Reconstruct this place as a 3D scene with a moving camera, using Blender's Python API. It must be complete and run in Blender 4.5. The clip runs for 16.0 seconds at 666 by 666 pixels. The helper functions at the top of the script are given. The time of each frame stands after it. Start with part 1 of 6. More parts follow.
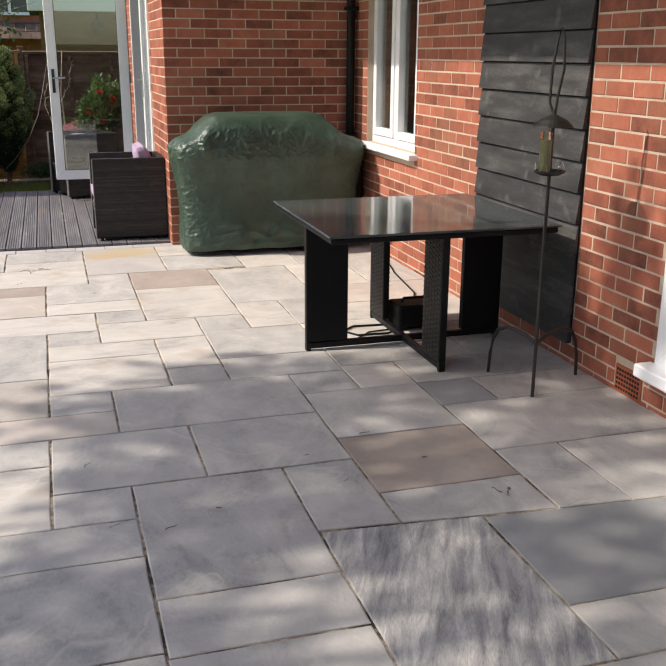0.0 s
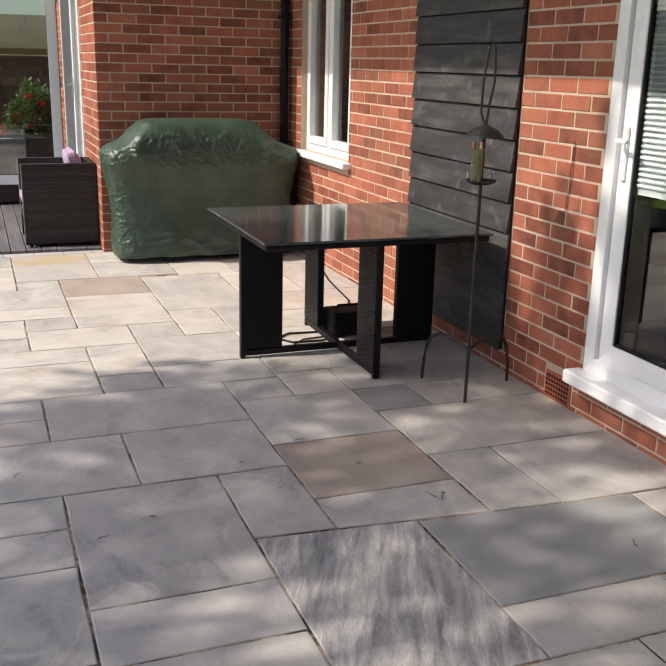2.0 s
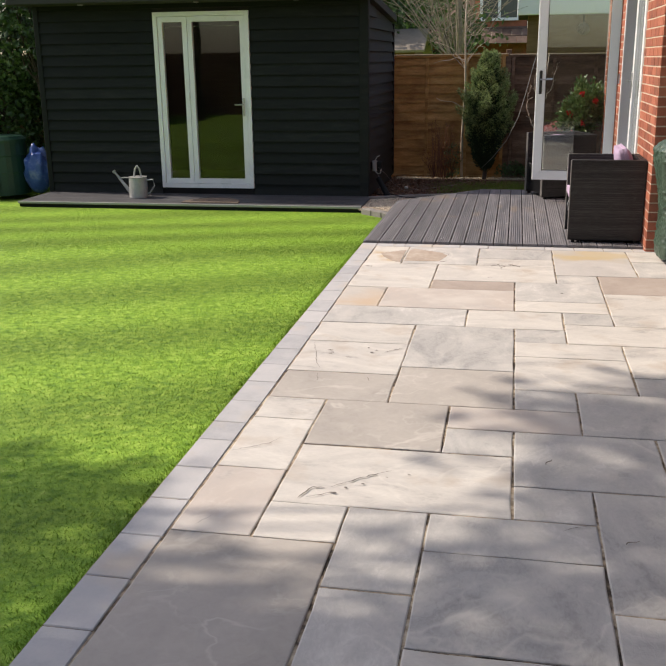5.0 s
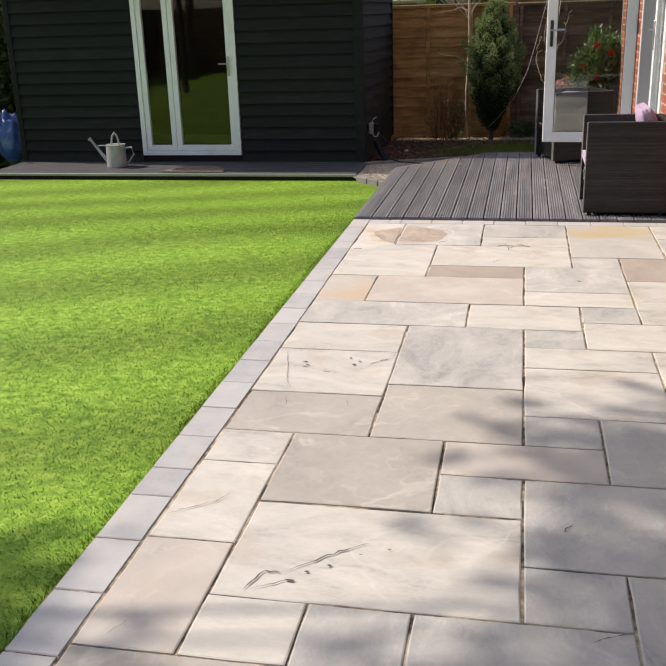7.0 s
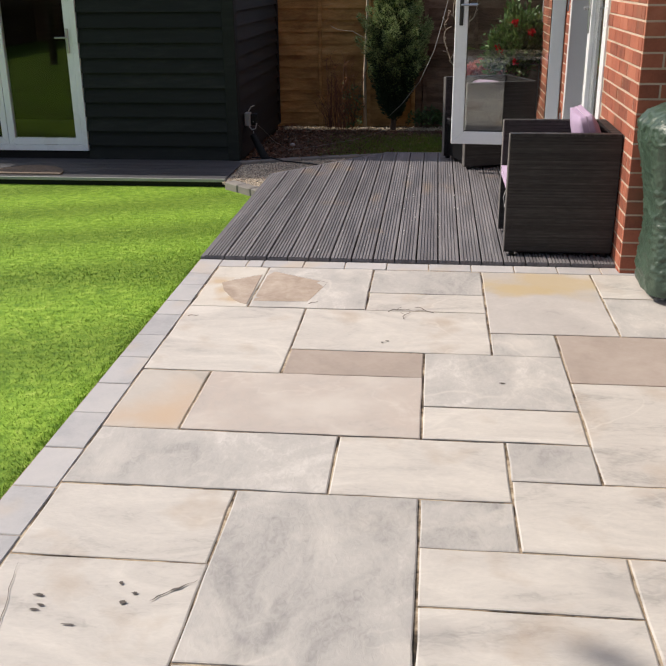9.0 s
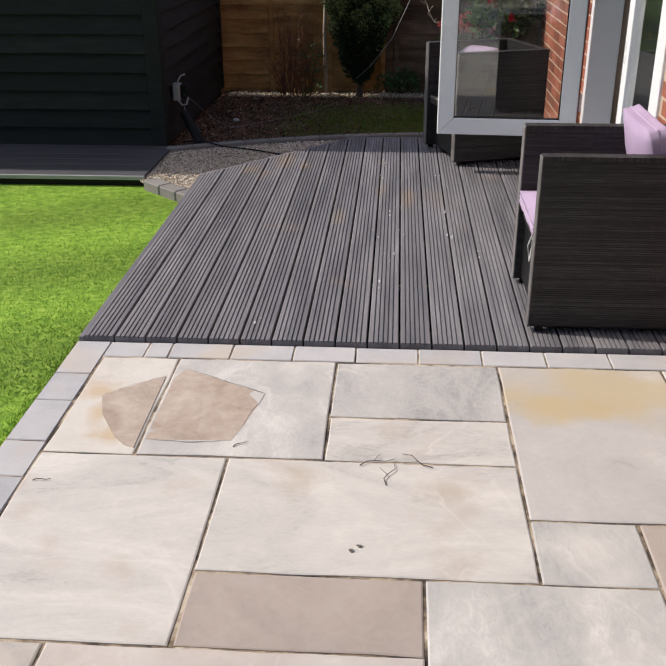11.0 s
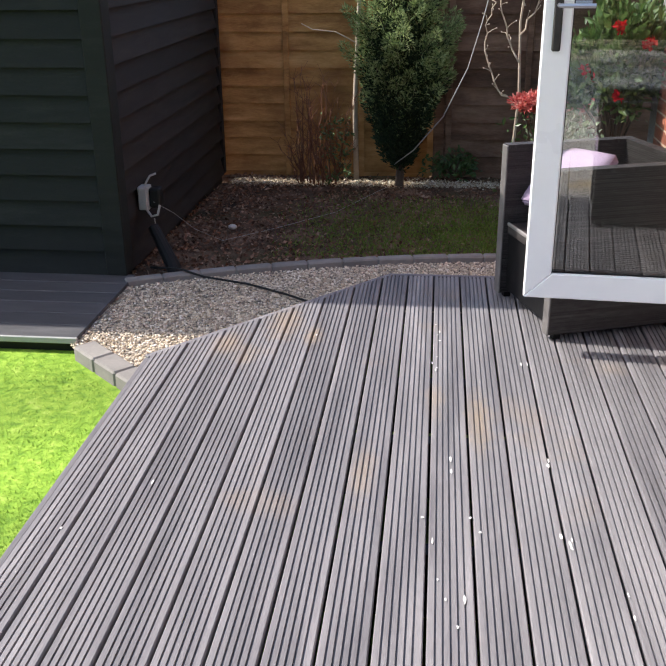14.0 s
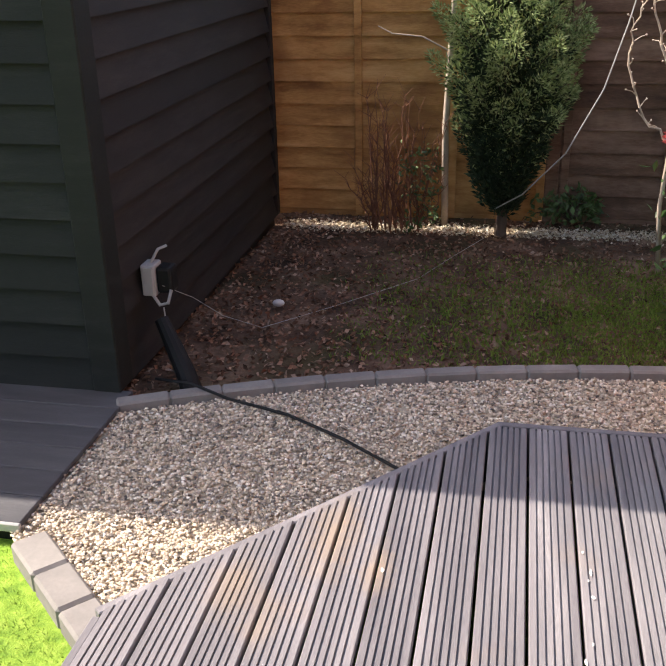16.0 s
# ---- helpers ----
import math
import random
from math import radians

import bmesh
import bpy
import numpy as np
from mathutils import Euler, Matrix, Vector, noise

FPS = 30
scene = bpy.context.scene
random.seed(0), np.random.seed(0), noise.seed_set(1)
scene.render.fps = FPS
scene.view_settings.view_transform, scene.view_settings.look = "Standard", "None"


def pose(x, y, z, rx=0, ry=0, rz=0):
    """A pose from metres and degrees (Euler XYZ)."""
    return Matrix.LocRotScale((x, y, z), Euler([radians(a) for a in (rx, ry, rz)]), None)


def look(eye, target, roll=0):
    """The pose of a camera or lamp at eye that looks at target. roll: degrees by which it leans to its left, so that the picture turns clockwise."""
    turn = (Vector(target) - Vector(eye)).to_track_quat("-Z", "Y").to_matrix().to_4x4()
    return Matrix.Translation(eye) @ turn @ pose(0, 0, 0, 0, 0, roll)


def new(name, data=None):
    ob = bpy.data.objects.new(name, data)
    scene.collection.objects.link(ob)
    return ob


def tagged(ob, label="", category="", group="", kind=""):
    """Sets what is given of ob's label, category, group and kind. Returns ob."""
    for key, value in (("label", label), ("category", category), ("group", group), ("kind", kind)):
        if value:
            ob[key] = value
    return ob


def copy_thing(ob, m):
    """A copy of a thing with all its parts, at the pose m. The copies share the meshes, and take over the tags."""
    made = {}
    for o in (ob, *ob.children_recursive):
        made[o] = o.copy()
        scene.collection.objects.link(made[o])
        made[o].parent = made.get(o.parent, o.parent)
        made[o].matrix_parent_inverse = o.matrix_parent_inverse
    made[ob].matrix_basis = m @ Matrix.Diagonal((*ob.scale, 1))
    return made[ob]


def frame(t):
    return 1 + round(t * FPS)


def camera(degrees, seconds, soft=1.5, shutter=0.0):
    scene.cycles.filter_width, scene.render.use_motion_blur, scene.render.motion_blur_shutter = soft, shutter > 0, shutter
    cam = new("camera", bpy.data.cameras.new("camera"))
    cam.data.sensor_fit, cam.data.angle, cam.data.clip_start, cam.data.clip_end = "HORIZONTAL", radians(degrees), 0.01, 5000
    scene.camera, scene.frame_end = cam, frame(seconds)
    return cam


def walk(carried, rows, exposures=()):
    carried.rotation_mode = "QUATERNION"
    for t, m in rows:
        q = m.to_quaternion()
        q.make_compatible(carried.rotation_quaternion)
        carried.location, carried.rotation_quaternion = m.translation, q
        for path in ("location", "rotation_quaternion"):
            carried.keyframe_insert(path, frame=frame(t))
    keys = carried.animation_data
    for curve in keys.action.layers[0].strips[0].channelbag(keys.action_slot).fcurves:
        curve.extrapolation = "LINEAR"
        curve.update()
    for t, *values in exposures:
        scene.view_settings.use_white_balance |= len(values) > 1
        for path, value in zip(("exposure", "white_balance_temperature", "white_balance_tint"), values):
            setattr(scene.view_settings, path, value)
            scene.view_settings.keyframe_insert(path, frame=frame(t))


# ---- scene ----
cam = camera(39.6, 16.0)
PATH = [
    (0, (1.401, -7.869, 1.556), (1.958, -6.037, 0.978), 0.3),
    (0.5, (1.414, -7.87, 1.551), (2.1, -6.082, 0.974), 0.7),
    (1, (1.42, -7.872, 1.548), (2.175, -6.11, 0.976), 1.0),
    (1.5, (1.409, -7.875, 1.55), (2.168, -6.114, 0.983), 1.2),
    (2, (1.393, -7.876, 1.55), (2.087, -6.085, 0.992), 1.4),
    (2.5, (1.373, -7.861, 1.551), (1.943, -6.025, 1.001), 1.5),
    (3, (1.352, -7.848, 1.552), (1.762, -5.968, 1.005), 1.4),
    (3.5, (1.322, -7.844, 1.551), (1.532, -5.932, 1.004), 0.9),
    (4, (1.305, -7.84, 1.545), (1.323, -5.918, 0.994), 0.4),
    (4.5, (1.279, -7.835, 1.54), (1.071, -5.926, 0.98), -0.3),
    (4.7, (1.269, -7.843, 1.537), (0.97, -5.946, 0.977), -0.4),
    (6.8, (1.261, -7.163, 1.508), (0.775, -5.338, 0.849), -1.7),
    (7, (1.265, -6.978, 1.524), (0.879, -5.128, 0.869), -1.8),
    (7.5, (1.353, -6.478, 1.506), (1.111, -4.602, 0.858), -0.5),
    (8, (1.356, -6.0, 1.512), (1.114, -4.132, 0.839), 0.4),
    (8.5, (1.32, -5.51, 1.539), (1.096, -3.647, 0.844), -0.9),
    (8.7, (1.322, -5.314, 1.52), (1.108, -3.454, 0.817), -0.8),
    (10.8, (1.215, -3.342, 1.522), (1.06, -1.536, 0.678), -0.4),
    (11, (1.211, -3.162, 1.529), (1.085, -1.353, 0.687), -0.3),
    (11.5, (1.264, -2.701, 1.545), (1.163, -0.854, 0.782), 0.1),
    (12, (1.236, -2.317, 1.548), (1.132, -0.432, 0.885), 0.0),
    (12.5, (1.21, -1.946, 1.523), (1.1, -0.063, 0.857), -0.3),
    (13, (1.188, -1.586, 1.519), (0.989, 0.267, 0.794), -0.3),
    (13.5, (1.136, -1.228, 1.516), (0.919, 0.615, 0.769), -0.5),
    (14, (1.109, -0.865, 1.492), (0.901, 0.968, 0.72), -0.6),
    (14.5, (1.091, -0.449, 1.482), (0.844, 1.367, 0.684), -0.3),
    (15, (1.034, -0.009, 1.487), (0.796, 1.796, 0.66), -0.6),
    (15.5, (1.015, 0.399, 1.482), (0.732, 2.198, 0.656), -0.8),
    (16, (0.916, 0.76, 1.469), (0.546, 2.557, 0.671), -1.3),
]
walk(cam, [(t, look(e, g, r)) for t, e, g, r in PATH], [(0.0, 0.68, 7000, 12), (4.5, 0.64, 7300, 13), (7.0, 0.66, 7200, 12), (8.5, 0.55, 7100, 12), (11.0, 0.45, 6700, 12), (12.5, 0.70, 6500, 9), (14.0, 1.43, 6600, 11), (15.0, 1.55, 6900, 14), (16.0, 1.8, 7250, 16)])

# ---- light ----
TO_SUN = Vector((-1.0, 0.13, 1.0)).normalized()
world = bpy.data.worlds.new("sky")
scene.world = world
world.use_nodes = True
sky = world.node_tree.nodes.new("ShaderNodeTexSky")
sky.sky_type, sky.sun_disc = "NISHITA", False
sky.sun_elevation = math.asin(TO_SUN.z)
sky.sun_rotation = math.atan2(TO_SUN.x, TO_SUN.y)
world.node_tree.links.new(sky.outputs[0], world.node_tree.nodes["Background"].inputs[0])
world.node_tree.nodes["Background"].inputs[1].default_value = 0.135
sky.dust_density, sky.ozone_density = 1.8, 0.8
sun_data = bpy.data.lights.new("sun", "SUN")
sun_data.energy, sun_data.angle, sun_data.color = 2.95, radians(0.5), (1.0, 0.96, 0.90)
sun = new("sun", sun_data)
sun.matrix_world = look(TO_SUN * 30, (0, 0, 0))


# ---- materials ----
def surface(name, stops, scale=6.0, fine=60.0, rough=0.7, bump=0.15, metal=0.0, pieces=0.0, stretch=(1, 1, 1), spread=0.5, depth=0.004, coat=0.0, local=False, swirl=0.0, patch=None, gloss=None):
    """Two scales of noise drive a colour ramp, a bump and the roughness; pieces: how much the tone jumps from piece to piece."""
    m = bpy.data.materials.new(name)
    m.use_nodes = True
    nodes, link = m.node_tree.nodes, m.node_tree.links.new
    bsdf = nodes["Principled BSDF"]
    if local:
        where = nodes.new("ShaderNodeTexCoord").outputs["Object"]
    else:
        where = nodes.new("ShaderNodeNewGeometry").outputs["Position"]
    mapping = nodes.new("ShaderNodeMapping")
    mapping.inputs["Scale"].default_value = stretch
    info, island = nodes.new("ShaderNodeObjectInfo"), nodes.new("ShaderNodeNewGeometry")
    both = nodes.new("ShaderNodeMath")
    both.operation = "ADD"
    link(info.outputs["Random"], both.inputs[0])
    link(island.outputs["Random Per Island"], both.inputs[1])
    fract = nodes.new("ShaderNodeMath")
    fract.operation = "FRACT"
    link(both.outputs[0], fract.inputs[0])
    shift = nodes.new("ShaderNodeVectorMath")
    shift.operation = "MULTIPLY_ADD"
    link(fract.outputs[0], shift.inputs[0])
    shift.inputs[1].default_value = (37 * (pieces > 0), 11 * (pieces > 0), 5 * (pieces > 0))
    link(where, shift.inputs[2])
    link(shift.outputs[0], mapping.inputs["Vector"])
    big, small = nodes.new("ShaderNodeTexNoise"), nodes.new("ShaderNodeTexNoise")
    for tex, s, d in ((big, scale, 5), (small, fine, 3)):
        tex.inputs["Scale"].default_value = s
        tex.inputs["Detail"].default_value = d
        tex.inputs["Roughness"].default_value = 0.6
        tex.inputs["Distortion"].default_value = swirl
        link(mapping.outputs[0], tex.inputs["Vector"])
    mix = nodes.new("ShaderNodeMath")
    mix.operation = "MULTIPLY_ADD"
    link(small.outputs["Fac"], mix.inputs[0])
    mix.inputs[1].default_value = 0.35
    link(big.outputs["Fac"], mix.inputs[2])
    grow = nodes.new("ShaderNodeMath")
    grow.operation = "MULTIPLY_ADD"
    link(mix.outputs[0], grow.inputs[0])
    grow.inputs[1].default_value, grow.inputs[2].default_value = spread * 2.2, 0.5 - 0.675 * spread * 2.2 - pieces / 2
    jump = nodes.new("ShaderNodeMath")
    jump.operation = "MULTIPLY_ADD"
    link(fract.outputs[0], jump.inputs[0])
    jump.inputs[1].default_value = pieces
    link(grow.outputs[0], jump.inputs[2])
    ramp = nodes.new("ShaderNodeValToRGB")
    while len(ramp.color_ramp.elements) < len(stops):
        ramp.color_ramp.elements.new(0.5)
    for i, c in enumerate(stops):
        ramp.color_ramp.elements[i].position = i / max(1, len(stops) - 1)
        ramp.color_ramp.elements[i].color = (*c, 1)
    link(jump.outputs[0], ramp.inputs[0])
    tone = ramp.outputs[0]
    if patch:
        colour, patch_scale, low, high, strength = patch
        spot, edge, tint = nodes.new("ShaderNodeTexNoise"), nodes.new("ShaderNodeMapRange"), nodes.new("ShaderNodeMix")
        spot.inputs["Scale"].default_value, spot.inputs["Detail"].default_value = patch_scale, 7
        link(nodes.new("ShaderNodeNewGeometry").outputs["Position"], spot.inputs["Vector"])
        edge.inputs["From Min"].default_value, edge.inputs["From Max"].default_value, edge.inputs["To Max"].default_value = low, high, strength
        link(spot.outputs["Fac"], edge.inputs[0])
        tint.data_type = "RGBA"
        link(edge.outputs[0], tint.inputs["Factor"])
        link(tone, tint.inputs["A"])
        tint.inputs["B"].default_value = (*colour, 1)
        tone = tint.outputs["Result"]
    link(tone, bsdf.inputs["Base Color"])
    bsdf.inputs["Metallic"].default_value = metal
    bsdf.inputs["Coat Weight"].default_value = coat
    bsdf.inputs["Specular IOR Level"].default_value = gloss if gloss is not None else (0.22 if rough > 0.55 else 0.5)
    dull = nodes.new("ShaderNodeMapRange")
    dull.inputs["To Min"].default_value, dull.inputs["To Max"].default_value = max(0.02, rough - 0.12), min(1, rough + 0.12)
    link(big.outputs["Fac"], dull.inputs[0])
    link(dull.outputs[0], bsdf.inputs["Roughness"])
    relief = nodes.new("ShaderNodeBump")
    relief.inputs["Strength"].default_value, relief.inputs["Distance"].default_value = bump, depth
    link(mix.outputs[0], relief.inputs["Height"])
    link(relief.outputs[0], bsdf.inputs["Normal"])
    return m


def clear(name, tint=(0.95, 0.97, 0.96), rough=0.0):
    m = bpy.data.materials.new(name)
    m.use_nodes = True
    b = m.node_tree.nodes["Principled BSDF"]
    b.inputs["Base Color"].default_value = (*tint, 1)
    b.inputs["Transmission Weight"].default_value = 1.0
    b.inputs["Roughness"].default_value = rough
    b.inputs["IOR"].default_value = 1.45
    return m


def leafy(m, share=0.35):
    """Lets part of the light through thin leaves."""
    nodes, link = m.node_tree.nodes, m.node_tree.links.new
    bsdf, out = nodes["Principled BSDF"], nodes["Material Output"]
    thin, mix = nodes.new("ShaderNodeBsdfTranslucent"), nodes.new("ShaderNodeMixShader")
    link(bsdf.inputs["Base Color"].links[0].from_socket, thin.inputs["Color"])
    mix.inputs[0].default_value = share
    link(bsdf.outputs[0], mix.inputs[1])
    link(thin.outputs[0], mix.inputs[2])
    link(mix.outputs[0], out.inputs["Surface"])
    return m


def stained(m, spots, colour, ragged=9.0, soft=0.35, share=0.8):
    """Ragged stains (x, y, half width, half depth) laid over a material."""
    nodes, link = m.node_tree.nodes, m.node_tree.links.new
    bsdf = nodes["Principled BSDF"]
    where = nodes.new("ShaderNodeNewGeometry").outputs["Position"]
    grain = nodes.new("ShaderNodeTexNoise")
    grain.inputs["Scale"].default_value, grain.inputs["Detail"].default_value = ragged, 6
    link(where, grain.inputs["Vector"])
    tone = bsdf.inputs["Base Color"].links[0].from_socket
    for x, y, w, d in spots:
        place, far, edge, tint = nodes.new("ShaderNodeMapping"), nodes.new("ShaderNodeVectorMath"), nodes.new("ShaderNodeMapRange"), nodes.new("ShaderNodeMix")
        place.inputs["Location"].default_value = (-x / w, -y / d, 0)
        place.inputs["Scale"].default_value = (1 / w, 1 / d, 0)
        link(where, place.inputs["Vector"])
        far.operation = "LENGTH"
        link(place.outputs[0], far.inputs[0])
        sway = nodes.new("ShaderNodeMath")
        sway.operation = "MULTIPLY_ADD"
        link(grain.outputs["Fac"], sway.inputs[0])
        sway.inputs[1].default_value = 2.4
        link(far.outputs["Value"], sway.inputs[2])
        edge.inputs["From Min"].default_value, edge.inputs["From Max"].default_value = 2.2 - soft, 2.2 + soft
        edge.inputs["To Min"].default_value, edge.inputs["To Max"].default_value = share, 0.0
        link(sway.outputs[0], edge.inputs[0])
        tint.data_type = "RGBA"
        link(edge.outputs[0], tint.inputs["Factor"])
        link(tone, tint.inputs["A"])
        tint.inputs["B"].default_value = (*colour, 1)
        tone = tint.outputs["Result"]
    link(tone, bsdf.inputs["Base Color"])
    return m


def veined(m, colour, scale, share=0.36, thin=0.016):
    """Thin wandering mineral veins, and broad pale clouds between them."""
    nodes, link = m.node_tree.nodes, m.node_tree.links.new
    bsdf = nodes["Principled BSDF"]
    where = nodes.new("ShaderNodeNewGeometry").outputs["Position"]
    tone = bsdf.inputs["Base Color"].links[0].from_socket
    for k, (size, width, much) in enumerate(((scale, thin, share), (scale * 2.3, thin * 1.6, share * 0.5))):
        tex, off, size_, edge, gate, both, tint = [nodes.new("ShaderNode" + n) for n in ("TexNoise", "Math", "Math", "MapRange", "TexNoise", "Math", "Mix")]
        tex.inputs["Scale"].default_value, tex.inputs["Detail"].default_value, tex.inputs["Distortion"].default_value = size, 4, 0.5
        link(where, tex.inputs["Vector"])
        off.operation, size_.operation, both.operation = "SUBTRACT", "ABSOLUTE", "MULTIPLY"
        link(tex.outputs["Fac"], off.inputs[0])
        off.inputs[1].default_value = 0.5
        link(off.outputs[0], size_.inputs[0])
        edge.inputs["From Min"].default_value, edge.inputs["From Max"].default_value = 0.0, width
        edge.inputs["To Min"].default_value, edge.inputs["To Max"].default_value = much, 0.0
        link(size_.outputs[0], edge.inputs[0])
        gate.inputs["Scale"].default_value, gate.inputs["Detail"].default_value = size * 0.9 + 0.7 * k, 2
        link(where, gate.inputs["Vector"])
        some = nodes.new("ShaderNodeMapRange")
        some.inputs["From Min"].default_value, some.inputs["From Max"].default_value = 0.48, 0.62
        link(gate.outputs["Fac"], some.inputs[0])
        link(edge.outputs[0], both.inputs[0])
        link(some.outputs[0], both.inputs[1])
        tint.data_type = "RGBA"
        link(both.outputs[0], tint.inputs["Factor"])
        link(tone, tint.inputs["A"])
        tint.inputs["B"].default_value = (*colour, 1)
        tone = tint.outputs["Result"]
    link(tone, bsdf.inputs["Base Color"])
    return m


STONE = {
    "c": surface("sandstone_cream", [(0.33, 0.31, 0.29), (0.49, 0.46, 0.425), (0.56, 0.525, 0.48), (0.64, 0.605, 0.555)], 2.0, 26, 0.75, 0.45, pieces=0.25, stretch=(1, 2.2, 1), spread=0.75, swirl=1.3, depth=0.006, patch=((0.40, 0.32, 0.25), 4.0, 0.56, 0.72, 0.6)),
    "g": surface("sandstone_grey", [(0.29, 0.28, 0.27), (0.405, 0.388, 0.368), (0.47, 0.447, 0.42), (0.60, 0.57, 0.535)], 2.0, 26, 0.72, 0.45, pieces=0.25, stretch=(1.8, 1, 1), spread=0.8, swirl=1.5, depth=0.006, patch=((0.60, 0.56, 0.51), 3.2, 0.56, 0.72, 0.6)),
    "b": surface("sandstone_brown", [(0.28, 0.236, 0.207), (0.37, 0.31, 0.268), (0.435, 0.376, 0.335)], 2.0, 25, 0.75, 0.35, pieces=0.15, spread=0.7, swirl=0.8, depth=0.005, patch=((0.46, 0.40, 0.355), 3.4, 0.52, 0.7, 0.5)),
    "y": surface("sandstone_peach", [(0.36, 0.335, 0.305), (0.46, 0.425, 0.385), (0.50, 0.46, 0.415), (0.56, 0.515, 0.465)], 2.0, 22, 0.75, 0.4, pieces=0.1, spread=0.8, swirl=1.2, depth=0.006),
    "p": surface("sandstone_pink", [(0.33, 0.30, 0.28), (0.45, 0.402, 0.367), (0.48, 0.42, 0.375), (0.56, 0.515, 0.47)], 2.0, 22, 0.75, 0.4, pieces=0.2, spread=0.8, swirl=1.2, depth=0.006, patch=((0.58, 0.54, 0.49), 3.4, 0.48, 0.68, 0.65)),
    "s": surface("sandstone_streaked", [(0.19, 0.19, 0.195), (0.31, 0.30, 0.296), (0.43, 0.415, 0.395), (0.62, 0.595, 0.56)], 3.0, 34, 0.72, 0.3, pieces=0.1, stretch=(6.0, 1.3, 1), spread=1.1, swirl=0.5),
    "d": surface("sandstone_dark", [(0.23, 0.23, 0.23), (0.29, 0.29, 0.29), (0.36, 0.35, 0.34)], 2.0, 30, 0.72, 0.3, pieces=0.1, spread=0.5, swirl=1.0),
}
STONE["w"] = surface("sandstone_warm_grey", [(0.28, 0.258, 0.237), (0.37, 0.338, 0.305), (0.42, 0.383, 0.345), (0.49, 0.452, 0.41)], 2.0, 24, 0.75, 0.4, pieces=0.15, spread=0.7, swirl=1.0, depth=0.005)
STONE["o"] = stained(surface("sandstone_lilac_grey", [(0.32, 0.30, 0.285), (0.42, 0.392, 0.37), (0.47, 0.44, 0.413), (0.55, 0.515, 0.48)], 2.0, 24, 0.75, 0.4, pieces=0.1, spread=0.7, swirl=1.2, depth=0.005), [(1.98, -0.30, 0.36, 0.17), (1.80, -0.42, 0.20, 0.08)], (0.47, 0.37, 0.22), 5.0, 0.5, 0.75)
STONE["r"] = stained(surface("sandstone_pale_cream", [(0.42, 0.39, 0.35), (0.55, 0.51, 0.455), (0.60, 0.565, 0.51), (0.66, 0.63, 0.58)], 2.0, 24, 0.75, 0.4, pieces=0.1, spread=0.7, swirl=1.2, depth=0.005), [(0.20, -0.40, 0.055, 0.05), (0.255, -0.53, 0.03, 0.10), (0.33, -0.68, 0.04, 0.05)], (0.46, 0.31, 0.16), 14.0, 0.7, 0.6)
grain = STONE["s"].node_tree.nodes["Mapping"]
grain.vector_type = "TEXTURE"
grain.inputs["Rotation"].default_value = (0, 0, radians(-24))
grain.inputs["Scale"].default_value = (0.11, 0.75, 1)
stained(STONE["y"], [(0.39, -1.92, 0.10, 0.20), (0.27, -2.02, 0.16, 0.07)], (0.50, 0.375, 0.27), 7.0, 0.8, 0.7)
for kind, scale in (("c", 2.1), ("g", 1.7), ("p", 2.0), ("w", 2.2)):
    veined(STONE[kind], (0.66, 0.62, 0.56), scale)
SETT = surface("granite_sett", [(0.32, 0.32, 0.33), (0.43, 0.42, 0.42), (0.50, 0.48, 0.47)], 9, 90, 0.7, 0.3, pieces=0.45, spread=0.5, patch=((0.50, 0.42, 0.33), 2.5, 0.55, 0.7, 0.6))
MORTAR_FLOOR = surface("paving_mortar", [(0.03, 0.025, 0.02), (0.075, 0.058, 0.042), (0.26, 0.20, 0.14), (0.44, 0.36, 0.265), (0.54, 0.46, 0.35)], 4.5, 40, 0.95, 0.5, spread=1.25)
BRICK = surface("red_brick", [(0.11, 0.042, 0.03), (0.27, 0.088, 0.056), (0.37, 0.122, 0.076), (0.45, 0.17, 0.108)], 9, 90, 0.85, 0.7, pieces=0.62, spread=0.42, depth=0.004, patch=((0.21, 0.115, 0.07), 2.6, 0.52, 0.72, 0.55))
MORTAR = surface("brick_mortar", [(0.36, 0.27, 0.20), (0.50, 0.395, 0.305), (0.58, 0.475, 0.38)], 5, 90, 0.95, 0.7, spread=0.7)
BOARD_BLACK = surface("black_stained_board", [(0.009, 0.0085, 0.008), (0.021, 0.019, 0.0175), (0.046, 0.041, 0.037)], 4, 50, 0.75, 0.45, pieces=0.25, stretch=(1, 1, 7), spread=0.5)
BOARD_GREY = surface("dark_grey_board", [(0.026, 0.025, 0.026), (0.05, 0.048, 0.048), (0.11, 0.105, 0.10)], 3, 45, 0.6, 0.7, pieces=0.25, stretch=(1, 1, 5), spread=0.8, patch=((0.17, 0.165, 0.16), 7.0, 0.62, 0.75, 0.5))
BOARD_GREEN = surface("charcoal_green_board", [(0.007, 0.009, 0.0083), (0.0135, 0.0162, 0.0146), (0.031, 0.034, 0.030)], 4, 50, 0.75, 0.4, pieces=0.25, stretch=(1, 1, 6), spread=0.45)
DECK = surface("grey_deck_board", [(0.058, 0.055, 0.060), (0.128, 0.122, 0.130), (0.205, 0.195, 0.203), (0.38, 0.362, 0.362)], 2.5, 60, 0.62, 0.45, pieces=0.14, stretch=(6, 0.5, 1), spread=0.5, patch=((0.27, 0.20, 0.14), 2.3, 0.60, 0.72, 0.35))
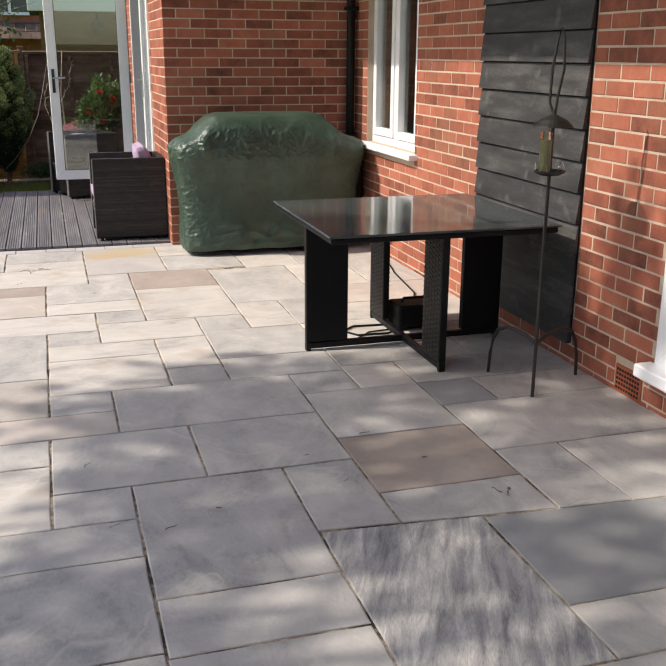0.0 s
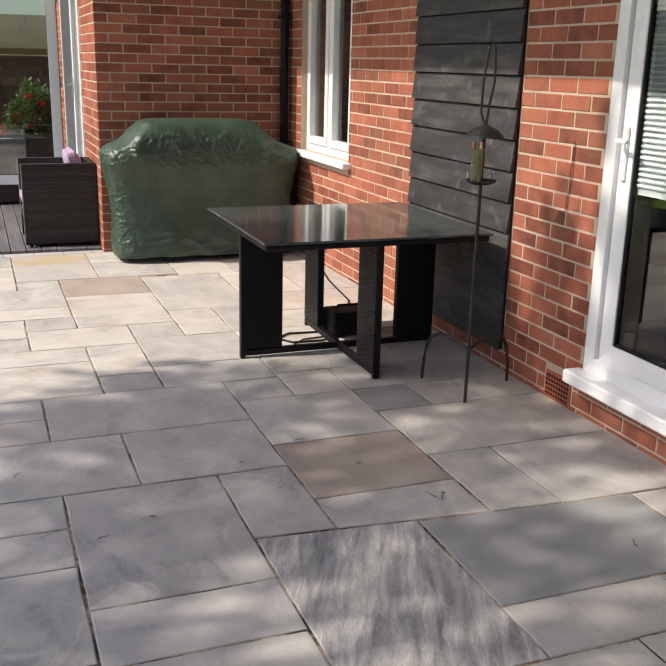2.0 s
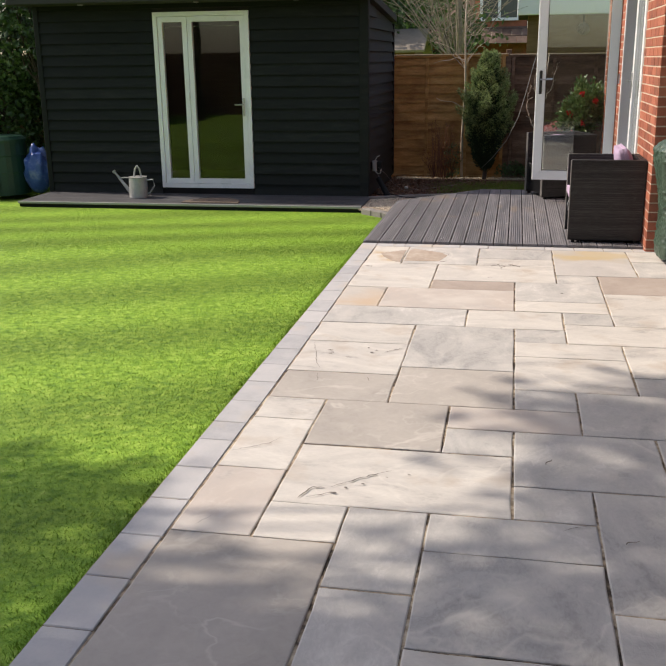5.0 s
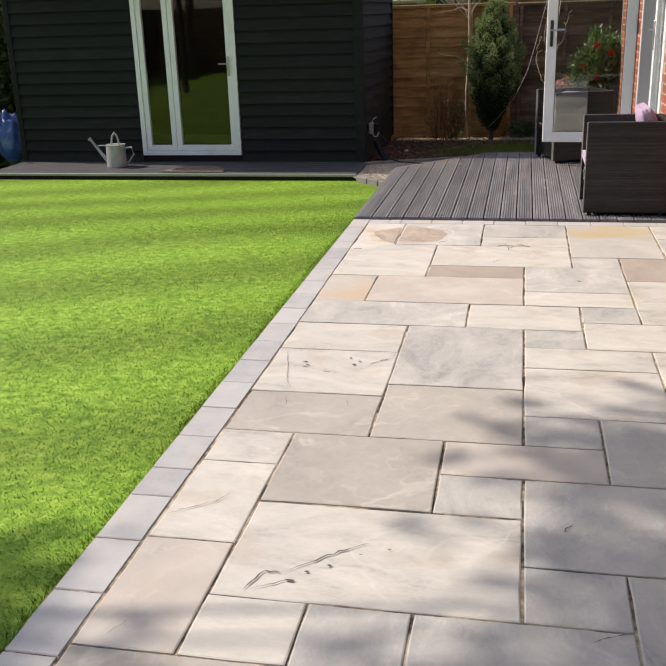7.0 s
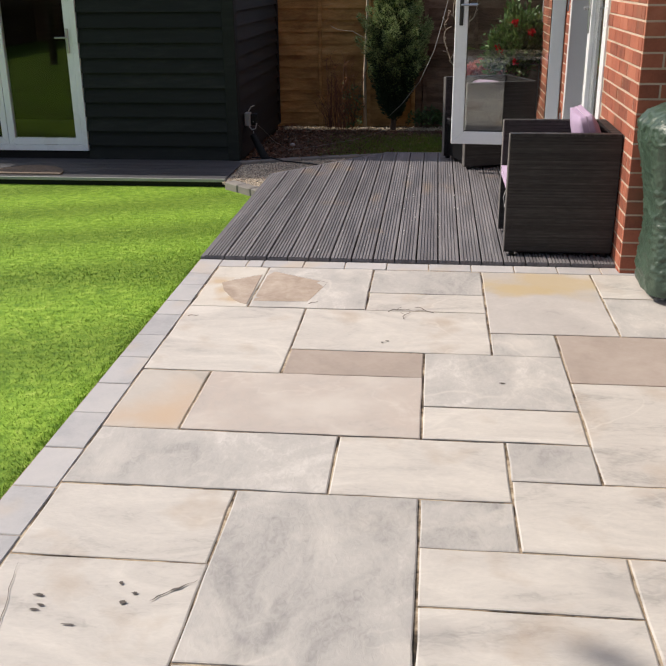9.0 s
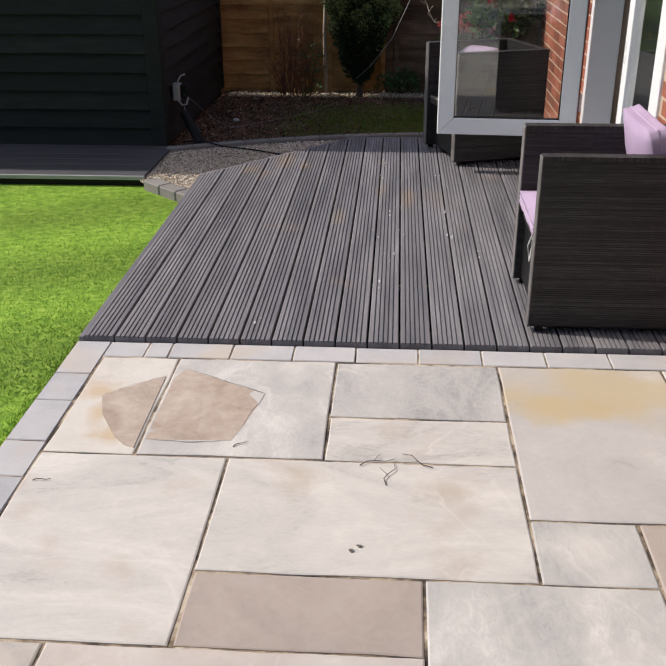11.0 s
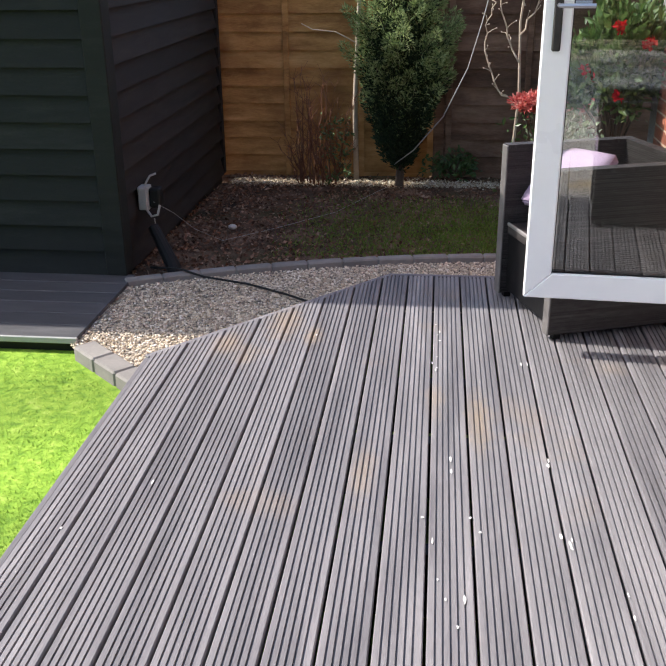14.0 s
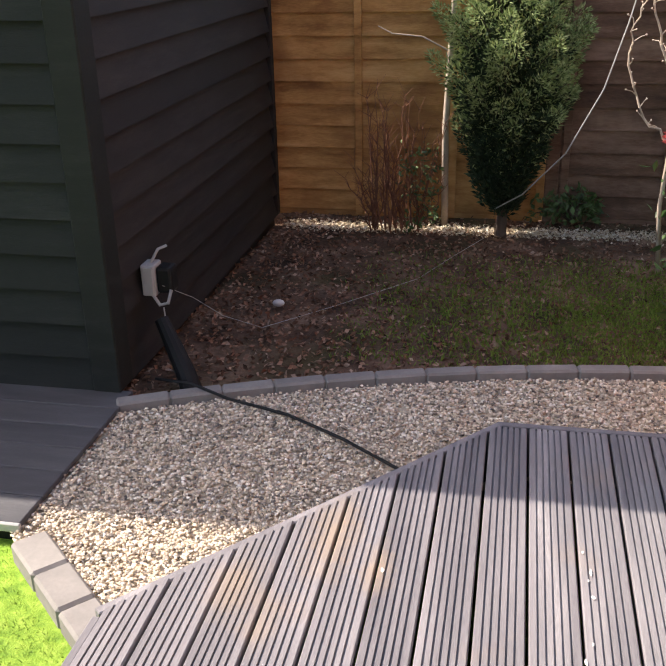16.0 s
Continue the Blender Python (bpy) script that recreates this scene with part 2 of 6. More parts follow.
DECK_DARK = surface("composite_board", [(0.045, 0.045, 0.049), (0.075, 0.075, 0.080), (0.12, 0.118, 0.123)], 5, 60, 0.6, 0.3, pieces=0.15, stretch=(1, 5, 1))
GRASS = surface("grass_blade", [(0.095, 0.19, 0.020), (0.158, 0.285, 0.028), (0.232, 0.36, 0.048), (0.34, 0.43, 0.11)], 1.6, 12, 0.6, 0.0, pieces=0.35, spread=0.45)
TURF = surface("turf", [(0.072, 0.156, 0.015), (0.15, 0.28, 0.024), (0.242, 0.385, 0.044), (0.36, 0.47, 0.10)], 22, 170, 0.7, 1.0, spread=0.85, depth=0.012)


def mown_stripes(m):
    """Gentle diagonal bands of lighter and darker grass."""
    nodes, link = m.node_tree.nodes, m.node_tree.links.new
    turn, band, tint, level = nodes.new("ShaderNodeMapping"), nodes.new("ShaderNodeTexWave"), nodes.new("ShaderNodeHueSaturation"), nodes.new("ShaderNodeMapRange")
    turn.inputs["Rotation"].default_value = (0, 0, radians(63))
    link(nodes.new("ShaderNodeNewGeometry").outputs["Position"], turn.inputs["Vector"])
    link(turn.outputs[0], band.inputs["Vector"])
    band.inputs["Scale"].default_value, band.inputs["Distortion"].default_value, band.inputs["Detail Scale"].default_value = 0.28, 1.2, 0.8
    level.inputs["To Min"].default_value, level.inputs["To Max"].default_value = 0.80, 1.16
    link(band.outputs["Fac"], level.inputs[0])
    link(level.outputs[0], tint.inputs["Value"])
    link(nodes["Principled BSDF"].inputs["Base Color"].links[0].from_socket, tint.inputs["Color"])
    link(tint.outputs[0], nodes["Principled BSDF"].inputs["Base Color"])


stained(DECK, [(0.50, 2.73, 0.050, 0.13), (0.635, 2.605, 0.028, 0.07), (1.285, 1.93, 0.028, 0.15)], (0.30, 0.225, 0.15), 22.0, 0.9, 0.55)
stained(DECK, [(0.31, 2.49, 0.05, 0.10), (0.40, 2.36, 0.03, 0.07), (1.135, 2.05, 0.022, 0.10), (0.92, 1.55, 0.03, 0.12)], (0.30, 0.23, 0.16), 16.0, 0.8, 0.4)
mown_stripes(GRASS)
mown_stripes(TURF)
SOIL = surface("bark_and_soil", [(0.03, 0.018, 0.011), (0.105, 0.062, 0.040), (0.23, 0.145, 0.098)], 4, 70, 0.95, 1.0, depth=0.02, spread=1.0, patch=((0.05, 0.05, 0.016), 1.8, 0.5, 0.66, 0.6))
CHIP = surface("bark_chip", [(0.05, 0.028, 0.018), (0.15, 0.078, 0.048), (0.24, 0.135, 0.088), (0.36, 0.26, 0.19)], 9, 50, 0.9, 0.3, pieces=0.9)
PEBBLE = surface("pebble", [(0.12, 0.108, 0.098), (0.36, 0.305, 0.245), (0.56, 0.47, 0.355), (0.70, 0.595, 0.455), (0.86, 0.80, 0.71)], 20, 90, 0.6, 0.2, pieces=0.95, spread=0.25)
KERB = surface("kerb_block", [(0.15, 0.14, 0.13), (0.22, 0.205, 0.19), (0.30, 0.28, 0.255)], 8, 80, 0.85, 0.3, pieces=0.2)
FENCE_ORANGE = surface("orange_larch_board", [(0.24, 0.11, 0.035), (0.46, 0.24, 0.085), (0.62, 0.37, 0.16)], 3, 30, 0.8, 0.7, pieces=0.45, stretch=(1, 1, 5), spread=0.8, depth=0.006, patch=((0.20, 0.085, 0.03), 2.6, 0.52, 0.68, 0.7))
FENCE_BROWN = surface("brown_larch_board", [(0.07, 0.042, 0.028), (0.16, 0.094, 0.062), (0.27, 0.175, 0.125)], 3, 30, 0.8, 0.7, pieces=0.45, stretch=(1, 1, 5), spread=0.8, depth=0.006, patch=((0.06, 0.036, 0.026), 2.6, 0.52, 0.68, 0.6))
UPVC = surface("white_upvc", [(0.80, 0.80, 0.81), (0.87, 0.87, 0.88)], 2, 30, 0.3, 0.03)
GLASS = clear("window_glass")
SMOKED = surface("glass_table_top", [(0.045, 0.058, 0.056), (0.062, 0.075, 0.073), (0.10, 0.113, 0.11)], 5, 60, 0.05, 0.02, spread=0.5)
BLACK = surface("black_powder_coat", [(0.004, 0.004, 0.004), (0.009, 0.009, 0.010)], 8, 80, 0.45, 0.1, gloss=0.22)
WICKER = surface("dark_wicker", [(0.015, 0.013, 0.0125), (0.034, 0.030, 0.029), (0.066, 0.060, 0.058)], 14, 150, 0.5, 0.5, pieces=0.45, stretch=(1, 1, 1.5), spread=0.6, gloss=0.25)
# paler grey for the chairs' front edges, with their sunlight put into the colour
WICKER_PALE = surface("sunlit_wicker_edge", [(0.07, 0.065, 0.062), (0.15, 0.14, 0.135), (0.24, 0.225, 0.215)], 12, 60, 0.55, 0.3, pieces=0.5, spread=0.5)
COVER = surface("green_cover", [(0.020, 0.038, 0.026), (0.042, 0.072, 0.050), (0.072, 0.11, 0.08)], 7, 48, 0.40, 0.6, depth=0.014, spread=0.6, swirl=0.6)
LILAC = surface("lilac_cushion", [(0.30, 0.215, 0.32), (0.37, 0.28, 0.395), (0.43, 0.34, 0.455)], 6, 140, 0.9, 0.3)
PIPING = surface("lilac_piping", [(0.36, 0.27, 0.38), (0.46, 0.37, 0.48)], 8, 140, 0.9, 0.3)
STEEL = surface("brushed_steel", [(0.42, 0.42, 0.43), (0.6, 0.6, 0.6)], 8, 60, 0.3, 0.05, metal=1.0)
ZINC = surface("galvanised_zinc", [(0.30, 0.30, 0.30), (0.42, 0.42, 0.415), (0.54, 0.54, 0.53)], 14, 60, 0.5, 0.15, metal=0.45)
IRON = surface("black_iron", [(0.012, 0.011, 0.010), (0.03, 0.026, 0.022)], 20, 120, 0.55, 0.3)
CREAM = surface("cream_bird_seed", [(0.30, 0.28, 0.16), (0.45, 0.42, 0.27)], 60, 200, 0.6, 0.5)
RUBBER = surface("black_rubber", [(0.005, 0.005, 0.005), (0.014, 0.014, 0.014)], 20, 90, 0.6, 0.1)
TERRA = surface("terracotta", [(0.30, 0.09, 0.045), (0.42, 0.13, 0.07)], 20, 90, 0.8, 0.2)
# sun and shade on the conifer coloured in: pale tips, dark inner foliage
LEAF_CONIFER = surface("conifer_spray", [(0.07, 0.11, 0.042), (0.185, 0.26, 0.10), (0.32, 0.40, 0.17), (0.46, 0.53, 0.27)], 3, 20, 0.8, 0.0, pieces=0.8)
LEAF_SHADED = surface("shaded_conifer_foliage", [(0.012, 0.024, 0.012), (0.028, 0.048, 0.024), (0.055, 0.078, 0.036)], 3, 20, 0.8, 0.0, pieces=0.8)
LEAF_GLOSSY = surface("glossy_leaf", [(0.030, 0.07, 0.020), (0.085, 0.16, 0.042), (0.19, 0.27, 0.10)], 4, 20, 0.38, 0.0, pieces=0.8)
LEAF_TREE = surface("tree_leaf", [(0.02, 0.05, 0.012), (0.05, 0.10, 0.025), (0.10, 0.17, 0.05)], 2, 10, 0.5, 0.0, pieces=0.8)
BED_GRASS = surface("bed_grass", [(0.07, 0.12, 0.018), (0.14, 0.22, 0.035), (0.23, 0.32, 0.065)], 3, 20, 0.6, 0.0, pieces=0.6)
LEAF_PALE = surface("pale_shrub_leaf", [(0.17, 0.23, 0.13), (0.32, 0.38, 0.25), (0.46, 0.50, 0.37)], 4, 20, 0.5, 0.0, pieces=0.8)
PETAL = surface("red_petal", [(0.34, 0.006, 0.010), (0.55, 0.014, 0.02)], 10, 40, 0.6, 0.0, pieces=0.6)
CORAL = surface("coral_leaf", [(0.38, 0.05, 0.05), (0.58, 0.15, 0.13), (0.66, 0.32, 0.27)], 10, 40, 0.55, 0.0, pieces=0.8)
BARK = surface("brown_bark", [(0.05, 0.035, 0.026), (0.12, 0.09, 0.07)], 12, 60, 0.9, 0.6)
BARK_PALE = surface("pale_bark", [(0.26, 0.20, 0.15), (0.46, 0.38, 0.30), (0.60, 0.52, 0.43)], 14, 60, 0.8, 0.5)
# room surfaces coloured darker than their own tone, so the rooms read as unlit
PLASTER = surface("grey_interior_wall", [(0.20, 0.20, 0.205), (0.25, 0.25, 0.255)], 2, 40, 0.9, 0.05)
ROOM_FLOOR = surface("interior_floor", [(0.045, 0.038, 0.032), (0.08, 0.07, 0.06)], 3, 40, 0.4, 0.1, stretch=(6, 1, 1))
BLIND = surface("pleated_blind", [(0.34, 0.385, 0.395), (0.43, 0.475, 0.485)], 4, 60, 0.8, 0.1)
GREEN_PLASTIC = surface("green_plastic", [(0.012, 0.05, 0.03), (0.022, 0.075, 0.048)], 6, 40, 0.4, 0.1)
BLUE_PLASTIC = surface("blue_plastic_sack", [(0.02, 0.05, 0.20), (0.05, 0.11, 0.36), (0.35, 0.40, 0.52)], 7, 30, 0.35, 0.5, depth=0.01)
ROOF_TILE = surface("brown_roof_tile", [(0.07, 0.045, 0.035), (0.14, 0.095, 0.075), (0.20, 0.14, 0.11)], 6, 40, 0.85, 0.4, pieces=0.5)
TIMBER_WALL = surface("honey_timber_board", [(0.13, 0.072, 0.035), (0.20, 0.118, 0.06), (0.28, 0.175, 0.095)], 3, 30, 0.8, 0.3, pieces=0.35, stretch=(1, 1, 5))
FELT = surface("roof_felt", [(0.03, 0.03, 0.03), (0.06, 0.058, 0.055)], 8, 90, 0.9, 0.5)
FELT_PALE = surface("weathered_shed_roof", [(0.22, 0.18, 0.14), (0.34, 0.29, 0.24)], 8, 60, 0.9, 0.4)
COIR = surface("coir_mat", [(0.10, 0.075, 0.055), (0.20, 0.155, 0.12), (0.28, 0.23, 0.18)], 30, 160, 0.95, 0.7)
PLASTIC_GREY = surface("pale_grey_plastic", [(0.28, 0.28, 0.275), (0.38, 0.38, 0.37)], 8, 60, 0.5, 0.1)
LITTER = surface("dry_leaf_litter", [(0.34, 0.26, 0.17), (0.60, 0.51, 0.37), (0.76, 0.70, 0.59)], 12, 50, 0.85, 0.2, pieces=0.9)
LAYER = surface("brown_stone_layer", [(0.29, 0.225, 0.175), (0.40, 0.325, 0.265), (0.49, 0.415, 0.35)], 5, 30, 0.75, 0.4, spread=1.0, swirl=1.0)
DROPPING = surface("pale_splash", [(0.42, 0.41, 0.40), (0.62, 0.61, 0.59)], 30, 90, 0.8, 0.1)
CRACK = surface("dark_stone_flake", [(0.07, 0.06, 0.055), (0.16, 0.14, 0.125)], 20, 90, 0.9, 0.4)


leafy(LEAF_CONIFER, 0.2)
for m in (LEAF_GLOSSY, LEAF_PALE, CORAL, PETAL, BED_GRASS):
    leafy(m)
BARK_GREY = surface("grey_brown_bark", [(0.12, 0.10, 0.08), (0.24, 0.20, 0.16), (0.36, 0.31, 0.25)], 14, 60, 0.85, 0.5)
BARK_RED = surface("reddish_stem_bark", [(0.07, 0.03, 0.02), (0.17, 0.075, 0.045), (0.30, 0.17, 0.10)], 14, 60, 0.85, 0.4)
# capping coloured lighter than the boards to stand for sun on the fence top
CAP_RAIL = surface("sunlit_fence_capping", [(0.36, 0.27, 0.18), (0.52, 0.41, 0.28), (0.62, 0.51, 0.37)], 4, 40, 0.85, 0.4, stretch=(1, 5, 5))
COATED = clear("coated_door_glass", (0.93, 0.96, 0.95))
COATED.node_tree.nodes["Principled BSDF"].inputs["IOR"].default_value = 1.62


# ---- mesh helpers ----
def part(name, bm, material, parent=None, label="", smooth=False):
    me = bpy.data.meshes.new(name)
    bm.to_mesh(me)
    bm.free()
    me.materials.append(material)
    if smooth:
        me.shade_smooth()
    ob = new(name, me)
    if parent:
        ob.parent = parent
    if label:
        ob["label"] = label
    return ob


def raw(name, verts, faces, material, parent=None):
    me = bpy.data.meshes.new(name)
    me.from_pydata(verts, [], faces)
    me.materials.append(material)
    ob = new(name, me)
    if parent:
        ob.parent = parent
    return ob


def thing(name, x, y, z, label, category, group="", turn=0.0):
    ob = tagged(new(name), label, category, group)
    ob.matrix_basis = pose(x, y, z, 0, 0, turn)
    return ob


def block(bm, x0, y0, z0, x1, y1, z1, bevel=0.0, m=None, seg=1):
    made = bmesh.ops.create_cube(bm, size=1, matrix=Matrix.Translation(((x0 + x1) / 2, (y0 + y1) / 2, (z0 + z1) / 2)) @ Matrix.Diagonal((x1 - x0, y1 - y0, z1 - z0, 1)))["verts"]
    if bevel:
        edges = list({e for v in made for e in v.link_edges})
        made = bmesh.ops.bevel(bm, geom=edges, offset=bevel, segments=seg, profile=0.5, affect="EDGES")["verts"]
    if m is not None:
        bmesh.ops.transform(bm, matrix=m, verts=list({v for v in made}))
    return bm


def box(x0, y0, z0, x1, y1, z1, bevel=0.0, m=None, seg=1):
    return block(bmesh.new(), x0, y0, z0, x1, y1, z1, bevel, m, seg)


def lathe(profile, sides=20, bm=None, centre=(0, 0)):
    """A turned solid from (radius, height) pairs."""
    bm = bm or bmesh.new()
    rings = [[bm.verts.new((centre[0] + r * math.cos(a), centre[1] + r * math.sin(a), z)) for a in (2 * math.pi * i / sides for i in range(sides))] for r, z in profile]
    for low, high in zip(rings, rings[1:]):
        for i in range(sides):
            bm.faces.new((low[i], low[(i + 1) % sides], high[(i + 1) % sides], high[i]))
    bm.faces.new(rings[0][::-1])
    bm.faces.new(rings[-1])
    return bm


def tube(points, radius, sides=8, bm=None, end=None):
    """A rod along points; end: its radius at the far end."""
    bm = bm or bmesh.new()
    pts = [Vector(p) for p in points]
    end = radius if end is None else end
    rings = []
    for i, p in enumerate(pts):
        d = (pts[min(i + 1, len(pts) - 1)] - pts[max(i - 1, 0)]).normalized()
        a = d.orthogonal().normalized() if abs(d.z) > 0.98 else d.cross(Vector((0, 0, 1))).normalized()
        b = d.cross(a)
        r = radius + (end - radius) * i / (len(pts) - 1)
        rings.append([bm.verts.new(p + (a * math.cos(t) + b * math.sin(t)) * r) for t in (2 * math.pi * k / sides for k in range(sides))])
    for low, high in zip(rings, rings[1:]):
        for k in range(sides):
            bm.faces.new((low[k], low[(k + 1) % sides], high[(k + 1) % sides], high[k]))
    bm.faces.new(rings[0][::-1])
    bm.faces.new(rings[-1])
    bmesh.ops.recalc_face_normals(bm, faces=bm.faces)
    return bm


def bend(a, b, sag=0.0, n=8, wob=0.0, rng=random):
    a, b = Vector(a), Vector(b)
    return [a.lerp(b, i / n) + Vector((rng.uniform(-wob, wob), rng.uniform(-wob, wob), -sag * math.sin(math.pi * i / n) + rng.uniform(-wob, wob))) for i in range(n + 1)]


def leaves(name, centres, ways, size, material, parent=None, seed=1, slim=0.45, flat=0.35):
    """Many small folded leaves at the given centres; ways: which way each one points."""
    rng = np.random.default_rng(seed)
    c, d = np.asarray(centres, float), np.asarray(ways, float) + rng.normal(0, flat, (len(centres), 3))
    d /= np.linalg.norm(d, axis=1)[:, None] + 1e-9
    s = np.cross(d, rng.normal(0, 1, d.shape))
    s /= np.linalg.norm(s, axis=1)[:, None] + 1e-9
    n = np.cross(d, s)
    k = (size * rng.uniform(0.6, 1.35, len(c)))[:, None]
    quad = np.stack([c, c + d * k * 0.5 + s * k * slim * 0.5 + n * k * 0.08, c + d * k, c + d * k * 0.5 - s * k * slim * 0.5 + n * k * 0.08], 1).reshape(-1, 3)
    return tagged(raw(name, quad.tolist(), np.arange(len(quad)).reshape(-1, 4).tolist(), material, parent), kind="stuff")


def wall_boxes(bm, axis, at, thick, u0, u1, z0, z1, holes):
    """A wall across one axis, cut by holes (u0, u1, z0, z1)."""
    us = sorted({u0, u1, *(h[i] for h in holes for i in (0, 1))})
    zs = sorted({z0, z1, *(h[i] for h in holes for i in (2, 3))})
    us, zs = [u for u in us if u0 <= u <= u1], [z for z in zs if z0 <= z <= z1]
    for ua, ub in zip(us, us[1:]):
        for za, zb in zip(zs, zs[1:]):
            if any(h[0] <= (ua + ub) / 2 <= h[1] and h[2] <= (za + zb) / 2 <= h[3] for h in holes):
                continue
            if axis == "x":
                block(bm, at, ua, za, at + thick, ub, zb)
            else:
                block(bm, ua, at, za, ub, at + thick, zb)
    return bm


# ---- ground ----
def smooth01(a):
    a = max(0.0, min(1.0, a))
    return a * a * (3 - 2 * a)


def lawn_height(x, y):
    return -0.03 - 0.17 * smooth01((y + 0.6) / 3.2) - 0.08 * smooth01(y - 3.0)


def make_ground():
    xs = [-1500, -300, -80, -30, -15] + [-9 + 0.5 * i for i in range(19)] + [0.5, 1, 2, 3, 5, 8, 15, 30, 80, 300, 1500]
    ys = [-1500, -300, -80, -30, -16] + [-11 + 0.5 * i for i in range(29)] + [4, 5, 6, 7, 9, 12, 20, 40, 100, 300, 1500]
    verts = [(x, y, lawn_height(x, y) - (0.12 if x > 0.02 and y < 3.2 else 0.0)) for y in ys for x in xs]
    w = len(xs)
    faces = [(j * w + i, j * w + i + 1, (j + 1) * w + i + 1, (j + 1) * w + i) for j in range(len(ys) - 1) for i in range(w - 1)]
    return tagged(raw("ground", verts, faces, TURF), "short green mown lawn turf running to the borders", "lawn", kind="structure")


make_ground()


def make_lawn_blades():
    rng = np.random.default_rng(5)
    n = 430000
    p = np.column_stack([0.012 - 6.3 * rng.uniform(0, 1, n) ** 1.45, rng.uniform(-7.6, 2.85, n)])
    p = p[(p[:, 1] > -7.6 - 1.1 * p[:, 0]) & ((p[:, 0] < -0.005) | (p[:, 1] < -0.1))]
    # keep clear of the corner kerb stones
    p = p[~((p[:, 1] > 2.3) & (p[:, 0] > -0.42) & (p[:, 1] > 2.30 - 0.9 * (p[:, 0] + 0.02)))]
    z = np.array([lawn_height(a, b) for a, b in p])
    h = rng.uniform(0.0045, 0.0095, len(p)) * (1 + 0.9 * (p[:, 0] > -0.05))
    a = rng.uniform(0, 6.283, len(p))
    lean = rng.normal(0, 0.007, (len(p), 2)) + (0.004 * np.sin((p[:, 0] * 0.45 - p[:, 1] * 0.9) * 2 * math.pi / 1.1))[:, None] * np.array([[0.9, 0.45]])
    w = rng.uniform(0.0014, 0.0030, len(p))
    base = np.column_stack([p, z - 0.004])
    side = np.column_stack([np.cos(a) * w, np.sin(a) * w, np.zeros(len(p))])
    tip = base + np.column_stack([lean, h + 0.004])
    tri = np.stack([base - side, base + side, tip], 1).reshape(-1, 3)
    ob = raw("lawn_grass", tri.tolist(), np.arange(len(tri)).reshape(-1, 3).tolist(), GRASS)
    tagged(ob, "short striped green lawn grass beside the paving", "grass", kind="stuff")


make_lawn_blades()

# ---- the house: walls, openings ----
WX, PY, PX = 3.95, -0.09, 2.34
COURSE, STRETCH = 0.075, 0.225
WINDOW = (-1.50, -0.42, 0.86, 2.15)
PATIO_DOOR = (-6.65, -4.49, 0.19, 2.25)
FRENCH = (0.95, 2.60, 0.2, 2.27)
SIDING = (-3.79, -2.60, 0.108, 2.9)

tagged(part("wall_main", wall_boxes(bmesh.new(), "x", WX + 0.0015, 0.29, -11.0, PY + 0.3, -0.2, 3.2, [WINDOW, PATIO_DOOR]), MORTAR), "long red brick house wall along the patio", "wall", kind="structure")
tagged(part("wall_front", wall_boxes(bmesh.new(), "y", PY + 0.0015, 0.29, PX + 0.0015, WX + 0.0015, -0.2, 3.2, []), MORTAR), "red brick end wall behind the covered barbecue", "wall", kind="structure")
tagged(part("wall_side", wall_boxes(bmesh.new(), "x", PX + 0.0015, 0.29, PY + 0.2915, 4.6, -0.2, 3.2, [FRENCH]), MORTAR), "red brick side wall with french doors", "wall", kind="structure")
bm = box(PX + 0.31, PY + 0.31, -0.05, 8.2, 4.6, 0.12)
block(bm, WX + 0.3, -11.0, -0.05, 8.2, PY + 0.31, 0.12)
tagged(part("floor_inside", bm, ROOM_FLOOR), "wooden floor inside the house, toned darker as unlit", "floor", kind="structure")
bm = box(8.2, -11.3, -0.2, 8.4, 4.8, 3.2)
block(bm, PX + 0.01, 4.6, -0.2, 8.2, 4.8, 3.2)
block(bm, WX + 0.01, -11.3, -0.2, 8.2, -11.0, 3.2)
block(bm, PX + 0.31, 2.66, 0.12, 4.6, 2.74, 2.6)
block(bm, WX + 0.3, -2.2, 0.12, 8.2, -2.1, 2.6)
tagged(part("wall_inside", bm, PLASTER), "plain grey walls inside the house, toned darker as unlit", "wall", kind="structure")
bm = box(PX - 0.05, -11.3, 3.2, 8.5, 4.9, 3.35)
tagged(part("ceiling", bm, PLASTER), "plain ceiling over the rooms, toned darker as unlit", "ceiling", kind="structure")


def roof(name, x0, y0, x1, y1, z, rise, material, label):
    bm = bmesh.new()
    a = [bm.verts.new(p) for p in ((x0, y0, z), (x1, y0, z), (x1, y1, z), (x0, y1, z))]
    b = [bm.verts.new(((x0 + x1) / 2, y, z + rise)) for y in (y0, y1)]
    for f in ((a[0], a[3], b[1], b[0]), (a[2], a[1], b[0], b[1]), (a[1], a[0], b[0]), (a[3], a[2], b[1]), (a[0], a[1], a[2], a[3])):
        bm.faces.new(f)
    return tagged(part(name, bm, material), label, "roof", kind="structure")


roof("roof", 2.1, -11.5, 8.7, 5.1, 3.36, 2.6, ROOF_TILE, "brown tiled pitched roof over the house")

# plinth, sills and window
bm = box(WX - 0.004, -10.9, -0.05, WX + 0.004, -4.5, 0.0)


